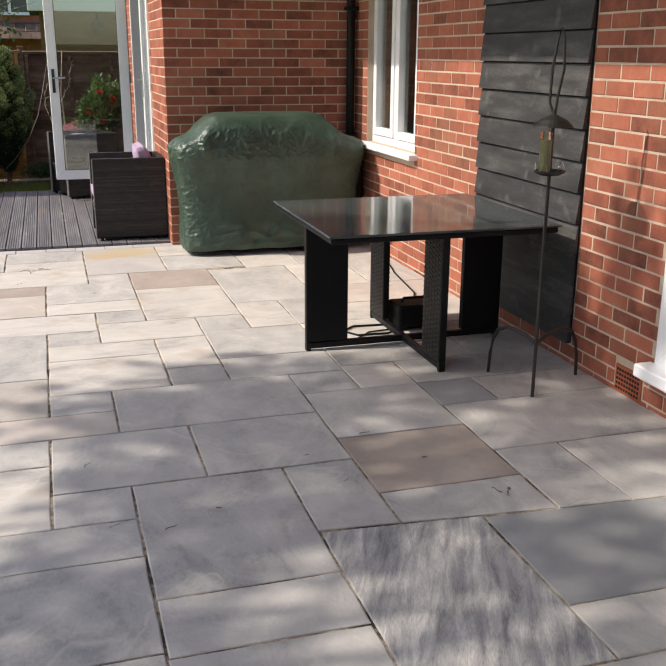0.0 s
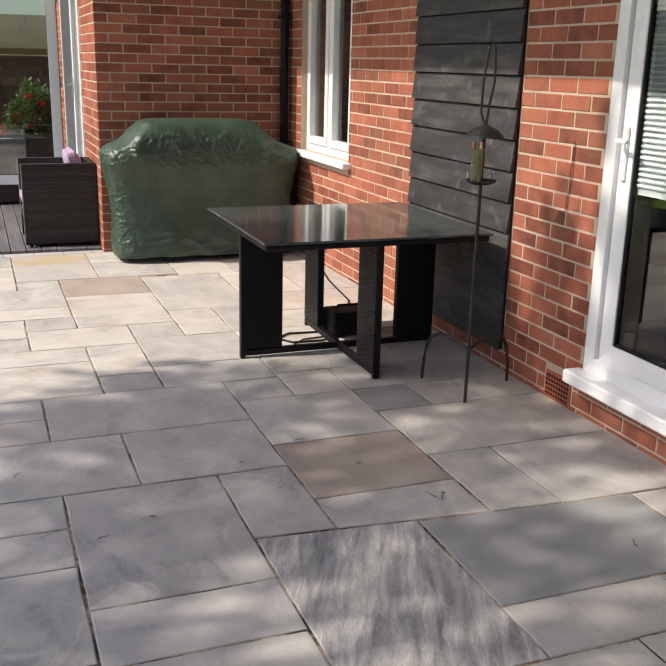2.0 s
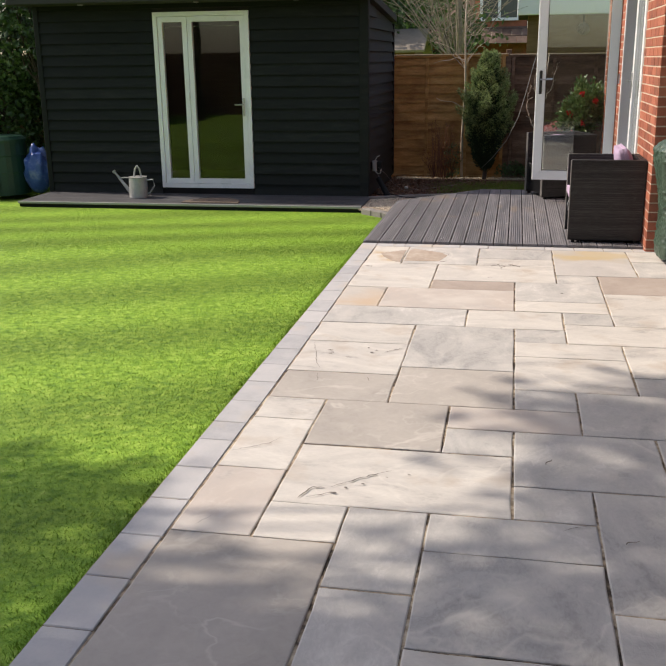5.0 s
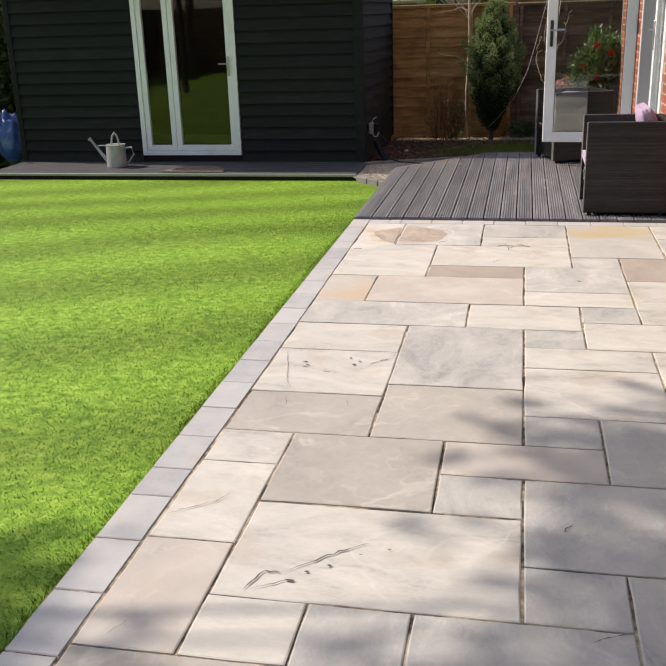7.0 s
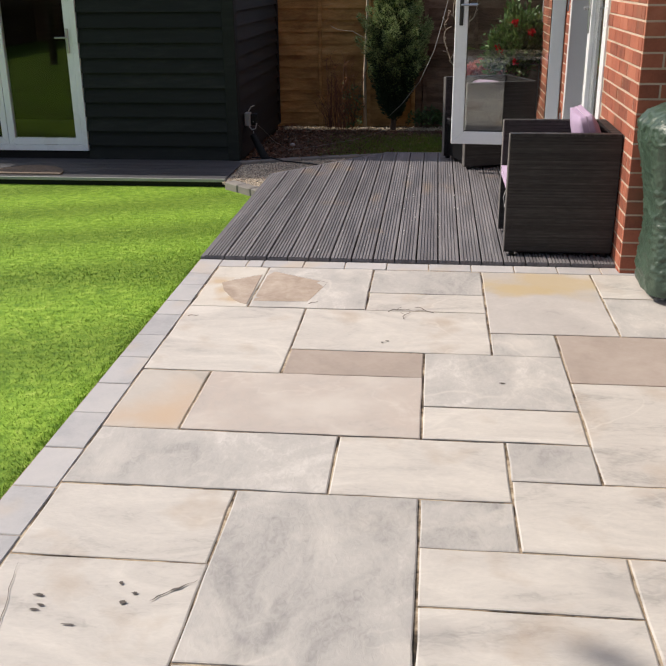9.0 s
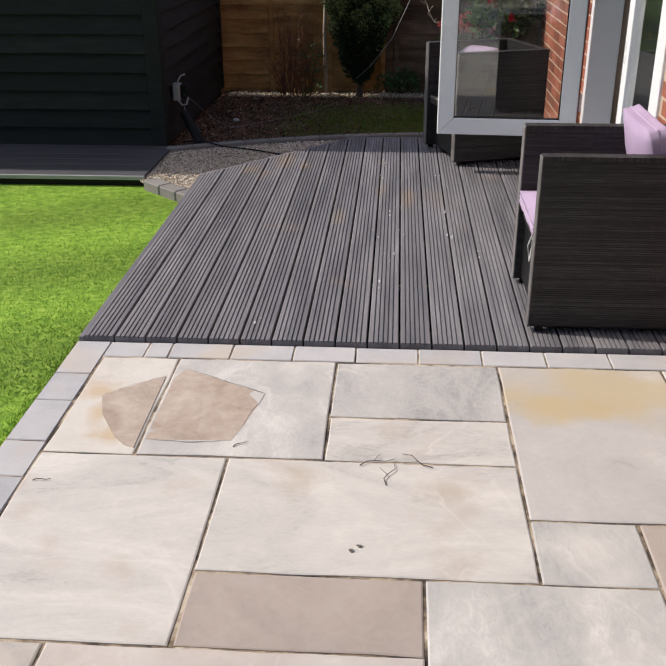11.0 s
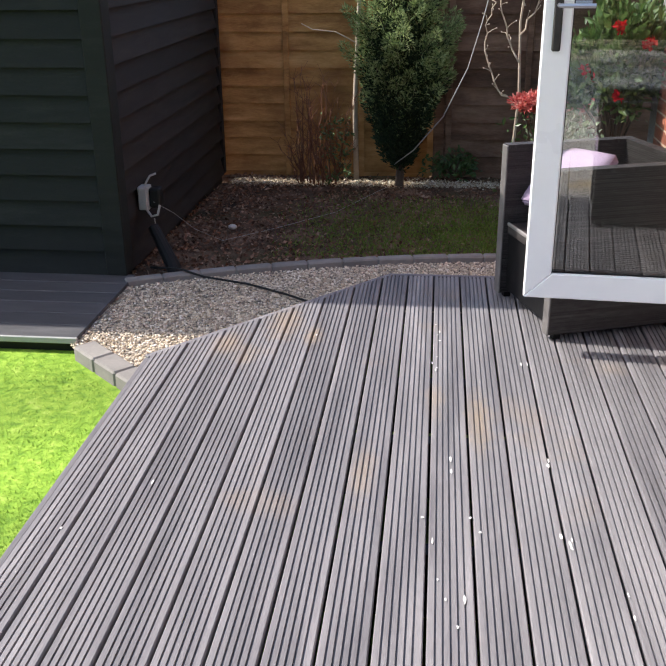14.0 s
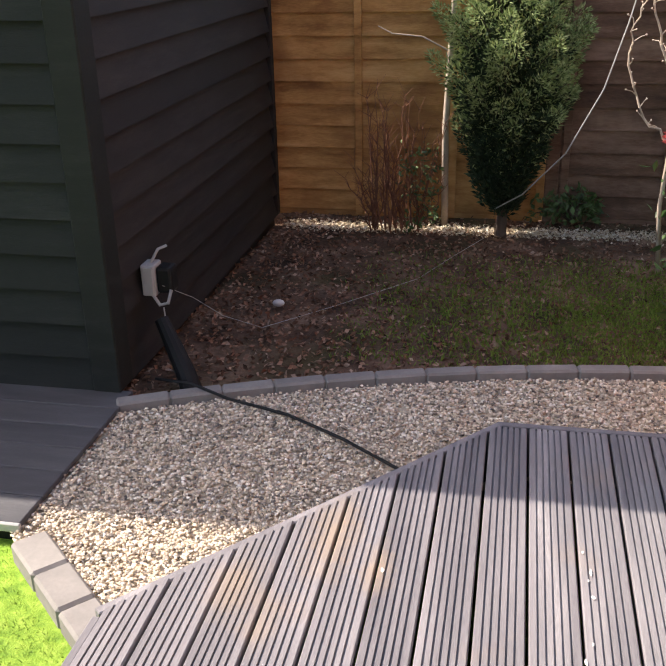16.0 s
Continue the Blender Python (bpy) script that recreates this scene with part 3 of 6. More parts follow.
def frame_bars(bm, axis, at, deep, u0, u1, z0, z1, bar, extra=(), bevel=0.004):
    """A rectangular frame of four mitred bars, with uprights at extra."""
    def put(ua, ub, za, zb):
        if axis == "x":
            block(bm, at, ua, za, at + deep, ub, zb, bevel)
        else:
            block(bm, ua, at, za, ub, at + deep, zb, bevel)
    outer, inner = ((u0, z0), (u1, z0), (u1, z1), (u0, z1)), ((u0 + bar, z0 + bar), (u1 - bar, z0 + bar), (u1 - bar, z1 - bar), (u0 + bar, z1 - bar))
    for k in range(4):
        face = (outer[k], outer[(k + 1) % 4], inner[(k + 1) % 4], inner[k])
        one = bmesh.new()
        ends = [[one.verts.new((d, u, z) if axis == "x" else (u, d, z)) for u, z in face] for d in (at, at + deep)]
        one.faces.new(ends[0][::-1])
        one.faces.new(ends[1])
        for e in range(4):
            one.faces.new((ends[0][e], ends[0][(e + 1) % 4], ends[1][(e + 1) % 4], ends[1][e]))
        bmesh.ops.recalc_face_normals(one, faces=one.faces)
        if bevel:
            bmesh.ops.bevel(one, geom=[e for e in one.edges], offset=bevel * 0.7, segments=1, affect="EDGES")
        me = bpy.data.meshes.new("bar")
        one.to_mesh(me)
        one.free()
        bm.from_mesh(me)
        bpy.data.meshes.remove(me)
    for u in extra:
        put(u, u + bar, z0 + bar - 0.001, z1 - bar + 0.001)
    return bm


def pane(axis, at, u0, u1, z0, z1, thick=0.008):
    return box(at, u0, z0, at + thick, u1, z1) if axis == "x" else box(u0, at, z0, u1, at + thick, z1)


part("plinth", bm, MORTAR).parent = bpy.data.objects["wall_main"]
window = tagged(new("window_1"), "white casement window with two narrow sashes", "window", kind="structure")
part("window_frame", frame_bars(bmesh.new(), "x", WX + 0.05, 0.07, WINDOW[0], WINDOW[1], WINDOW[2], WINDOW[3], 0.06, (-0.99,)), UPVC, window)
for u0, u1 in ((-1.44, -0.99), (-0.93, -0.48)):
    sash = part("sash", frame_bars(bmesh.new(), "x", WX + 0.035, 0.06, u0, u1, 0.925, 2.085, 0.055), UPVC, window)
    g = part("pane", pane("x", WX + 0.075, u0 + 0.05, u1 - 0.05, 0.97, 2.04), GLASS, sash)
    g.visible_shadow = False
    for k in range(2):
        part("glazing_bead", box(WX + 0.086, u0 + 0.055 + 0.03 * k, 0.98, WX + 0.092, u0 + 0.065 + 0.03 * k, 2.03), UPVC, sash)
part("window_sill", box(WX - 0.07, -1.56, 0.815, WX + 0.11, -0.24, 0.858, 0.006), UPVC, window)

door = tagged(new("door_1"), "white sliding patio door with a lowered pleated blind", "door", kind="structure")
y0, y1, z0, z1 = PATIO_DOOR
part("door_frame", frame_bars(bmesh.new(), "x", WX + 0.0, 0.12, y0, y1, z0 + 0.03, z1, 0.07), UPVC, door)
part("sill", box(WX - 0.09, y0 - 0.03, z0 - 0.03, WX + 0.12, y1 + 0.03, z0 + 0.032, 0.008), UPVC, door)
for a, b in ((-5.58, -4.565), (-6.575, -5.56)):
    leaf = part("door_leaf", frame_bars(bmesh.new(), "x", WX + 0.022 + 0.03 * (a < -6), 0.05, a, b, z0 + 0.10, z1 - 0.065, 0.085), UPVC, door)
    part("seal", frame_bars(bmesh.new(), "x", WX + 0.030 + 0.03 * (a < -6), 0.03, a + 0.083, b - 0.083, z0 + 0.183, z1 - 0.148, 0.014), RUBBER, leaf)
    g = part("pane", pane("x", WX + 0.04 + 0.03 * (a < -6), a + 0.09, b - 0.09, z0 + 0.19, z1 - 0.155), COATED, leaf)
    g.visible_shadow = False
    bm = bmesh.new()
    n = 43
    for i in range(n):
        z = 1.08 + i * (z1 - 0.16 - 1.08) / n
        block(bm, WX + 0.052 + 0.03 * (a < -6), a + 0.095, z, WX + 0.066 + 0.03 * (a < -6), b - 0.095, z + 0.014, 0.004)
    block(bm, WX + 0.0625 + 0.03 * (a < -6), a + 0.095, 1.05, WX + 0.066 + 0.03 * (a < -6), b - 0.095, z1 - 0.16)
    part("blind", bm, BLIND, leaf, "pale grey pleated blind")
handle = part("door_handle", box(WX + 0.006, -4.62, 1.10, WX + 0.024, -4.595, 1.33, 0.006), UPVC, door)
part("lever", tube([(WX + 0.01, -4.607, 1.27), (WX - 0.035, -4.607, 1.27), (WX - 0.04, -4.68, 1.268)], 0.009), UPVC, handle)

# french doors in the side wall
door2 = tagged(new("door_2"), "white french doors, one leaf open over the deck", "door", kind="structure")
y0, y1, z0, z1 = FRENCH
part("door_frame", frame_bars(bmesh.new(), "x", PX - 0.012, 0.17, y0, y1, z0, z1, 0.065), UPVC, door2)
part("threshold", box(PX - 0.075, y0 + 0.0, z0 - 0.06, PX + 0.16, y1 + 0.02, z0 - 0.002, 0.006), UPVC, door2)
leaf = part("door_leaf", frame_bars(bmesh.new(), "x", PX - 0.004, 0.06, y0 + 0.07, 1.70, z0 + 0.06, z1 - 0.06, 0.095), UPVC, door2)
g = part("pane", pane("x", PX + 0.02, y0 + 0.16, 1.61, z0 + 0.15, z1 - 0.15), GLASS, leaf)
g.visible_shadow = False
plate = part("handle_plate", box(PX - 0.017, 1.638, 1.14, PX - 0.003, 1.668, 1.38, 0.005), STEEL, leaf)
part("lever", tube([(PX + 0.01, 1.653, 1.30), (PX - 0.045, 1.653, 1.30), (PX - 0.05, 1.55, 1.30)], 0.009), STEEL, plate)

LEAF_W = 0.82
open_leaf = part("open_leaf", frame_bars(bmesh.new(), "y", -0.034, 0.068, 0.0, LEAF_W, 0.0, 2.0, 0.098, bevel=0.007), UPVC, door2, "open white glazed door leaf")
open_leaf.matrix_basis = pose(2.277, 2.47, 0.252, 0, 0, 176.0)
for y in (-0.014, 0.010):
    g = part("pane", pane("y", y, 0.09, LEAF_W - 0.09, 0.09, 1.91, 0.004), COATED, open_leaf)
    g.visible_shadow = False
part("seal", frame_bars(bmesh.new(), "y", -0.018, 0.036, 0.094, LEAF_W - 0.094, 0.094, 1.906, 0.008, bevel=0), RUBBER, open_leaf)
for s in (1, -1):
    plate = part("handle_plate", box(LEAF_W - 0.063, 0.034 if s > 0 else -0.046, 0.90, LEAF_W - 0.033, 0.046 if s > 0 else -0.034, 1.14, 0.005), STEEL if s < 0 else IRON, open_leaf)
    part("lever", tube([(LEAF_W - 0.048, 0.036 * s, 1.05), (LEAF_W - 0.048, 0.085 * s, 1.05), (LEAF_W - 0.165, 0.09 * s, 1.05)], 0.0075), STEEL, plate)
    part("keyhole", lathe([(0.008, 0), (0.008, 0.004)], 10), IRON, plate).matrix_basis = pose(LEAF_W - 0.048, 0.046 * s, 0.95, 90, 0, 0)
for z in (0.15, 1.0, 1.82):
    part("hinge", lathe([(0.012, z), (0.012, z + 0.1)], 10, centre=(-0.012, 0.0)), UPVC, open_leaf)
part("weather_strip", box(-0.010, -0.02, 0.01, -0.003, 0.02, 1.99), TERRA, open_leaf, "dark red rubber strip")

# downpipe in the house corner
pipe = thing("downpipe", WX - 0.06, PY - 0.06, 0.0, "black round plastic downpipe in the brick corner", "downpipe")
part("pipe", tube([(0, 0, 0.0), (0, 0, 3.2)], 0.034, 12), RUBBER, pipe, smooth=True)
for z in (0.6, 1.9):
    part("bracket", box(-0.045, -0.045, z, 0.055, 0.055, z + 0.03, 0.004), RUBBER, pipe)


# ---- weatherboards ----
def board_x(u0, u1, z, h, at, lip=0.022, sign=-1, axis="x"):
    """One overlapping board on a wall; its lower edge stands proud."""
    bm = bmesh.new()
    a, b = at + sign * (lip + 0.006), at + sign * 0.006
    sec = ((at, z), (a, z), (b, z + h), (at, z + h))
    ends = []
    for u in (u0, u1):
        ends.append([bm.verts.new((d, u, zz) if axis == "x" else (u, d, zz)) for d, zz in sec])
    for i in range(4):
        bm.faces.new((ends[0][i], ends[0][(i + 1) % 4], ends[1][(i + 1) % 4], ends[1][i]))
    bm.faces.new(ends[0][::-1])
    bm.faces.new(ends[1])
    bmesh.ops.recalc_face_normals(bm, faces=bm.faces)
    return bm


clad = tagged(new("cladding"), "dark grey overlapping timber cladding on the house", "cladding", kind="structure")
part("backing", box(WX - 0.012, SIDING[0], SIDING[2], WX - 0.002, SIDING[1], SIDING[3]), BLACK, clad)
rng = random.Random(3)
for i in range(18):
    z = SIDING[2] + 0.157 * i
    part("board", board_x(SIDING[0] + rng.uniform(-0.004, 0.004), SIDING[1] + rng.uniform(-0.006, 0.006), z, 0.149, WX - 0.012, 0.016), BOARD_GREY, clad)

# ---- garden room ----
SX0, SX1, SY0, SY1, SZ0, SZ1 = -4.83, -0.53, 3.70, 6.15, -0.13, 2.22
SD = (-3.24, -2.0, -0.05, 2.12)
shed = tagged(new("garden_room"), "black weatherboarded garden room with white glazed doors", "garden room")
bm = wall_boxes(bmesh.new(), "y", SY0 + 0.02, 0.1, SX0, SX1 - 0.02, SZ0 - 0.1, SZ1, [SD])
block(bm, SX0, SY1 - 0.1, SZ0 - 0.1, SX1 - 0.02, SY1, SZ1)
block(bm, SX0, SY0 + 0.12, SZ0 - 0.1, SX0 + 0.1, SY1 - 0.1, SZ1)
block(bm, SX1 - 0.12, SY0 + 0.12, SZ0 - 0.1, SX1 - 0.02, SY1 - 0.1, SZ1)
block(bm, SX0 + 0.1, SY0 + 0.12, SZ0 - 0.1, SX1 - 0.12, SY1 - 0.1, SZ0 + 0.03)
FALL = 0.08
for v in bm.verts:
    if v.co.z > SZ1 - 0.001:
        v.co.z -= FALL * (v.co.y - SY0) + 0.004
part("wall", bm, BOARD_BLACK, shed)
n = int((SZ1 - SZ0) / 0.135)
for i in range(n + 1):
    z = SZ0 + 0.135 * i
    spans = [(SX0, SX1 - 0.085)] if z + 0.13 < SD[2] or z > SD[3] else [(SX0, SD[0] - 0.005), (SD[1] + 0.005, SX1 - 0.085)]
    for u0, u1 in spans:
        part("board", board_x(u0, u1, z, 0.133, SY0 + 0.018, 0.030, -1, "y"), BOARD_GREEN, shed)
    end = min(SY1, SY0 + (SZ1 - z - 0.133) / FALL)
    if end > SY0 + 0.2:
        part("side_board", board_x(SY0 + 0.1, end, z, 0.133, SX1 - 0.02, 0.030, 1, "x"), BOARD_BLACK, shed)
bm = box(SX1 - 0.095, SY0 - 0.025, SZ0, SX1 + 0.018, SY0 + 0.10, SZ1, 0.006)
part("corner_post", bm, BOARD_GREEN, shed)
part("corner_post", box(SX0 - 0.02, SY0 - 0.02, SZ0, SX0 + 0.05, SY0 + 0.09, SZ1, 0.006), BOARD_GREEN, shed)
part("corner_post", box(SX1 - 0.04, SY1 - 0.05, SZ0, SX1 + 0.018, SY1 + 0.012, SZ1 - FALL * (SY1 - SY0) - 0.01, 0.005), BOARD_BLACK, shed)
bm = box(SX0 - 0.15, SY0 - 0.43, SZ1, SX1 + 0.05, SY0 + 0.1, SZ1 + 0.16, 0.01)
back = block(bmesh.new(), SX0 - 0.15, SY0 + 0.1, SZ1 + 0.002, SX1 + 0.05, SY1 - 0.01, SZ1 + 0.09)
for v in back.verts:
    v.co.z -= FALL * (v.co.y - SY0 - 0.1)
roof_back = part("roof", back, FELT, shed)
top = part("roof", bm, FELT, shed, "black roof with a deep eave, falling to the back")
for x in (-4.1, -2.6, -1.35):
    part("downlight", lathe([(0.035, -0.006), (0.035, 0.004)], 14), STEEL, top).matrix_basis = pose(x, SY0 - 0.2, SZ1 - 0.004)
sd = part("door_frame", frame_bars(bmesh.new(), "y", SY0 - 0.02, 0.09, SD[0], SD[1], SD[2], SD[3], 0.055), UPVC, shed)
for a, b in ((SD[0] + 0.058, SD[0] + 0.44), (SD[0] + 0.445, SD[1] - 0.058)):
    leaf = part("door_leaf", frame_bars(bmesh.new(), "y", SY0 - 0.01, 0.06, a, b, SD[2] + 0.058, SD[3] - 0.058, 0.062), UPVC, shed)
    g = part("pane", pane("y", SY0 + 0.015, a + 0.055, b - 0.055, SD[2] + 0.115, SD[3] - 0.115), GLASS, leaf)
plate = part("handle_plate", box(SD[1] - 0.11, SY0 - 0.03, 0.86, SD[1] - 0.085, SY0 - 0.01, 1.08, 0.005), STEEL, shed)
part("lever", tube([(SD[1] - 0.098, SY0 - 0.02, 1.0), (SD[1] - 0.098, SY0 - 0.065, 1.0), (SD[1] - 0.2, SY0 - 0.068, 1.0)], 0.009), STEEL, plate)
part("hinge", box(SD[0] + 0.41, SY0 - 0.028, 1.05, SD[0] + 0.435, SY0 - 0.008, 1.15, 0.004), UPVC, shed)

step = tagged(new("shed_deck"), "dark composite deck strip before the garden room", "deck", kind="structure")
part("joist_box", box(SX0, 2.84, -0.30, -0.49, SY0 + 0.01, -0.152), BLACK, step)
for i in range(6):
    part("board", box(SX0 - 0.01, 2.83 + 0.146 * i, -0.15, -0.475, 2.83 + 0.146 * i + 0.141, -0.128, 0.003), DECK_DARK, step)
part("edge_strip", box(SX0 - 0.01, 2.815, -0.155, -0.47, 2.829, -0.126, 0.003), PLASTIC_GREY, step, "pale grey metal edge strip")

# ---- the deck ----
DECK_Z = 0.02
BW = 0.1222


def deck_far(x):
    return 2.335 + 1.167 * x if x < 0.9 else 3.385 + 0.012 * (x - 0.9)


deck = tagged(new("deck"), "grooved dark grey timber decking with worn patches", "deck", kind="structure")
bm = bmesh.new()
for y in (0.03, 0.6, 1.2, 1.8, 2.25):
    block(bm, 0.03, y, -0.22, 2.33, y + 0.05, DECK_Z - 0.031)
part("joist", bm, BLACK, deck)
part("fascia", box(0.004, 0.003, -0.24, 0.026, 2.33, DECK_Z - 0.004, 0.003), DECK, deck)
bm = bmesh.new()
L = math.hypot(0.9, 1.05)
block(bm, 0, -0.024, -0.24, L, 0.002, DECK_Z - 0.002, 0.003, pose(0.0, 2.352, 0, 0, 0, math.degrees(math.atan2(1.05, 0.9))))
part("fascia", bm, DECK, deck)
part("fascia", box(0.9, 3.385, -0.24, 2.34, 3.41, DECK_Z - 0.002, 0.003), DECK, deck)


def deck_board(x0, width, seed):
    """A board with five grooves, its far end sawn along the deck's edge."""
    r = random.Random(seed)
    pts, n = [(0.0, -0.030), (0.0, -0.004), (0.003, 0.0)], 6
    rib = (width - 0.006) / n
    for i in range(n):
        a = 0.003 + rib * i
        if i:
            pts += [(a + 0.0018, 0.0)]
        pts += [(a + rib - 0.0040, 0.0)]
        if i < n - 1:
            pts += [(a + rib - 0.0032, -0.0075), (a + rib + 0.0006, -0.0075)]
    pts += [(width - 0.003, 0.0), (width, -0.004), (width, -0.028)]
    bm = bmesh.new()
    tilt, sag = r.uniform(-0.0012, 0.0012), r.uniform(-0.001, 0.001)
    rows = []
    for f in (0.0, 0.5, 1.0):
        rows.append([bm.verts.new((x, 0.006 + (deck_far(x0 + x) - 0.012 - 0.006) * f, DECK_Z + z + tilt * x / width + sag * (f - 0.5))) for x, z in pts])
    for low, high in zip(rows, rows[1:]):
        for i in range(len(pts) - 1):
            bm.faces.new((low[i], low[i + 1], high[i + 1], high[i]))
    bm.faces.new(rows[0][::-1])
    bm.faces.new(rows[-1])
    ob = part("board", bm, DECK, deck)
    ob.location.x = x0


k = 0
x = 0.0245
while x < 2.33:
    deck_board(x, min(0.1145, 2.337 - x), k)
    x, k = x + BW, k + 1

# ---- paving ----
PXU, PYU = 0.2915, 0.2645


def slab_mesh(w, d, seed, top=0.0, bottom=0.0):
    """A riven slab: a slightly uneven top with worn, wavy edges; top, bottom: how far those edges run askew."""
    r = random.Random(seed)
    def steps(length):
        n = max(2, round(length / 0.12))
        return [0.0, 0.0045, *(length * i / n for i in range(1, n)), length - 0.0045, length]
    xs, ys = steps(w), steps(d)
    nx, ny = len(xs) - 1, len(ys) - 1
    bm = bmesh.new()
    off = Vector((r.uniform(0, 50), r.uniform(0, 50), 0))
    grid = []
    for j, v in enumerate(ys):
        row = []
        for i, u in enumerate(xs):
            px, py = u, -v - (top * (1 - v / d) + bottom * v / d) * u / w
            edge = i in (0, nx) or j in (0, ny)
            q = Vector((px * 4, py * 4, 0)) + off
            z = 0.0010 * noise.noise(q) - (0.0022 if edge else 0)
            sway = 0.0048 if i in (0, 1, nx - 1, nx) or j in (0, 1, ny - 1, ny) else 0.0
            px += sway * noise.noise(q * 3.5)
            py += sway * noise.noise(q * 3.5 + Vector((9, 0, 0)))
            row.append(bm.verts.new((px, py, z)))
        grid.append(row)
    for j in range(ny):
        for i in range(nx):
            bm.faces.new((grid[j + 1][i], grid[j + 1][i + 1], grid[j][i + 1], grid[j][i]))
    rim = [grid[0][i] for i in range(nx + 1)] + [grid[j][nx] for j in range(1, ny + 1)] + [grid[ny][i] for i in range(nx - 1, -1, -1)] + [grid[j][0] for j in range(ny - 1, 0, -1)]
    low = [bm.verts.new((v.co.x, v.co.y, -0.03)) for v in rim]
    for i in range(len(rim)):
        bm.faces.new((rim[i], low[i], low[(i + 1) % len(rim)], rim[(i + 1) % len(rim)]))
    bmesh.ops.recalc_face_normals(bm, faces=bm.faces)
    return bm


patio = tagged(new("pavement"), "riven sandstone paving in mixed cream and grey slabs", "paving", kind="structure")
part("bedding", box(0.0, -11.0, -0.2, WX + 0.004, 0.0, -0.0052), MORTAR_FLOOR, patio, "sandy mortar between the slabs")
COUNT = [0]


def slab(k0, k1, j0, j1, kind):
    drift = max(0.0, 1 - (k0 - 0.2) / 5) * smooth01((j0 - 1) / 14) * 0.021
    drift1 = max(0.0, 1 - (k1 - 0.2) / 5) * smooth01((j0 - 1) / 14) * 0.021
    x0, x1 = 0.14 + PXU * k0 + 0.0045 + drift, 0.14 + PXU * k1 - 0.0045 + drift1
    y0, y1 = -0.13 - PYU * j0 - 0.0045, -0.13 - PYU * j1 + 0.0045
    COUNT[0] += 1
    kind, bottom, top = (kind.split("/") + ["0", "0"])[:3]
    ob = part("slab", slab_mesh(min(x1, WX - 0.005) - x0, y0 - y1, COUNT[0], float(top) * PYU, float(bottom) * PYU), STONE[kind], patio)
    ob.location = (x0, y0, random.Random(COUNT[0]).uniform(-0.0015, 0.0015))


ROWS = """0 1 0 2.5 r|1 3 0 2.5 g|3 5 0 1.5 g|3 5 1.5 2.5 c|5 7 0 3.5 o|7 9 0 1.5 c|7 9 1.5 3.5 g|9 10.5 0 2 c|9 10.5 2 3.7 c|10.5 13.1 0 3.7 g
0 2 2.5 5.5 c|2 5 2.5 4.5 c|2 4 4.5 5.5 b|5 6 3.5 4.5 g|4 6 4.5 6.5 g|6 8 3.5 5.5 b|6 8 5.5 8.5 c|8 10 3.7 7.5 g|10 11.6 3.7 6.4 c|11.6 13.1 3.7 6.4 g
0 1 5.5 7.5 y|1 4 5.5 7.5 p|4 6 6.5 7.5 c|0 3 7.5 9 g|3 5 7.5 9 c|5 6 7.5 8.5 g|5 7 8.5 10 c|4 5 9 10 g|4 6 10 11 c|6 7 10 12 c|6 7 12 13 g|7 8 8.5 9.7 g|8 9 7.5 9.7 c
9 10 7.5 9.7 g|10 13.1 6.4 8.2 p|10 11.6 8.2 9.7 c|11.6 13.1 8.2 10.4 g|9 11.6 9.7 11.7 c|11.6 13.1 10.4 12.8 g|7 9 9.7 11.7 g|7 9 11.7 13 g|9 11.6 11.7 12.8 g|9 10 12.8 14.1 c|10 13.1 12.8 14.1 g
0 2 9 10.5 c|2 4 9 12 g|0 2 10.5 12.5 c|4 6 11 13 c|0 2 12.5 14 w|2 4 12 14 w|0 1 14 15 c|1 3 14 16 w|3 5 14 15 p|4 5 13 14 g|3 4 15 16 g|5 8 13 15 g|8 9 13 14.1 g
8 10 14.1 16.2 g|10 11 14.1 15.3 d|11 13.1 14.1 15.3 g|10 13.1 15.3 17.3 g|10 11 17.3 19.31 g/0.08|11 13.1 17.3 19.40 g/0.05|8 10 16.2 18.2 b|8 10 18.2 19.1 g/0.2
0 1 15 17 c|1 4 16 18 c|0 1 17 19 p|4 6 15 17 g|6 8 15 17 g|4 5 17 18 g|5 7 17 20 g|7 8 17 19.0 g/0.08|1 2 18 19 c|2 3 18 20 g|3 5 18 19 g|0 2 19 22.4 w|3 5 19 21 g|2 3 20 22.4 g
5 7 20 21.1 g|7 9 19.02 22.4 s/0/0.18|9 12 19.23 21.4 d/0/0.22|9 11 21.4 22.4 g|12 13.1 19.45 21.4 g|11 13.1 21.4 22.4 g|3 5 21 22.4 c|5 7 21.1 22.4 g"""
for row in ROWS.splitlines():
    for item in row.split("|"):
        *nums, kind = item.split()
        slab(*map(float, nums), kind)
rng = random.Random(8)
for j in range(6):
    k = 0.0
    while k < 13:
        w = rng.choice((1, 2, 2, 3))
        slab(k, min(13.1, k + w) if k + w < 12 else 13.1, 22.4 + 2 * j, 24.4 + 2 * j, rng.choice("ggcgpb"))
        k += w if k + w < 12 else 14

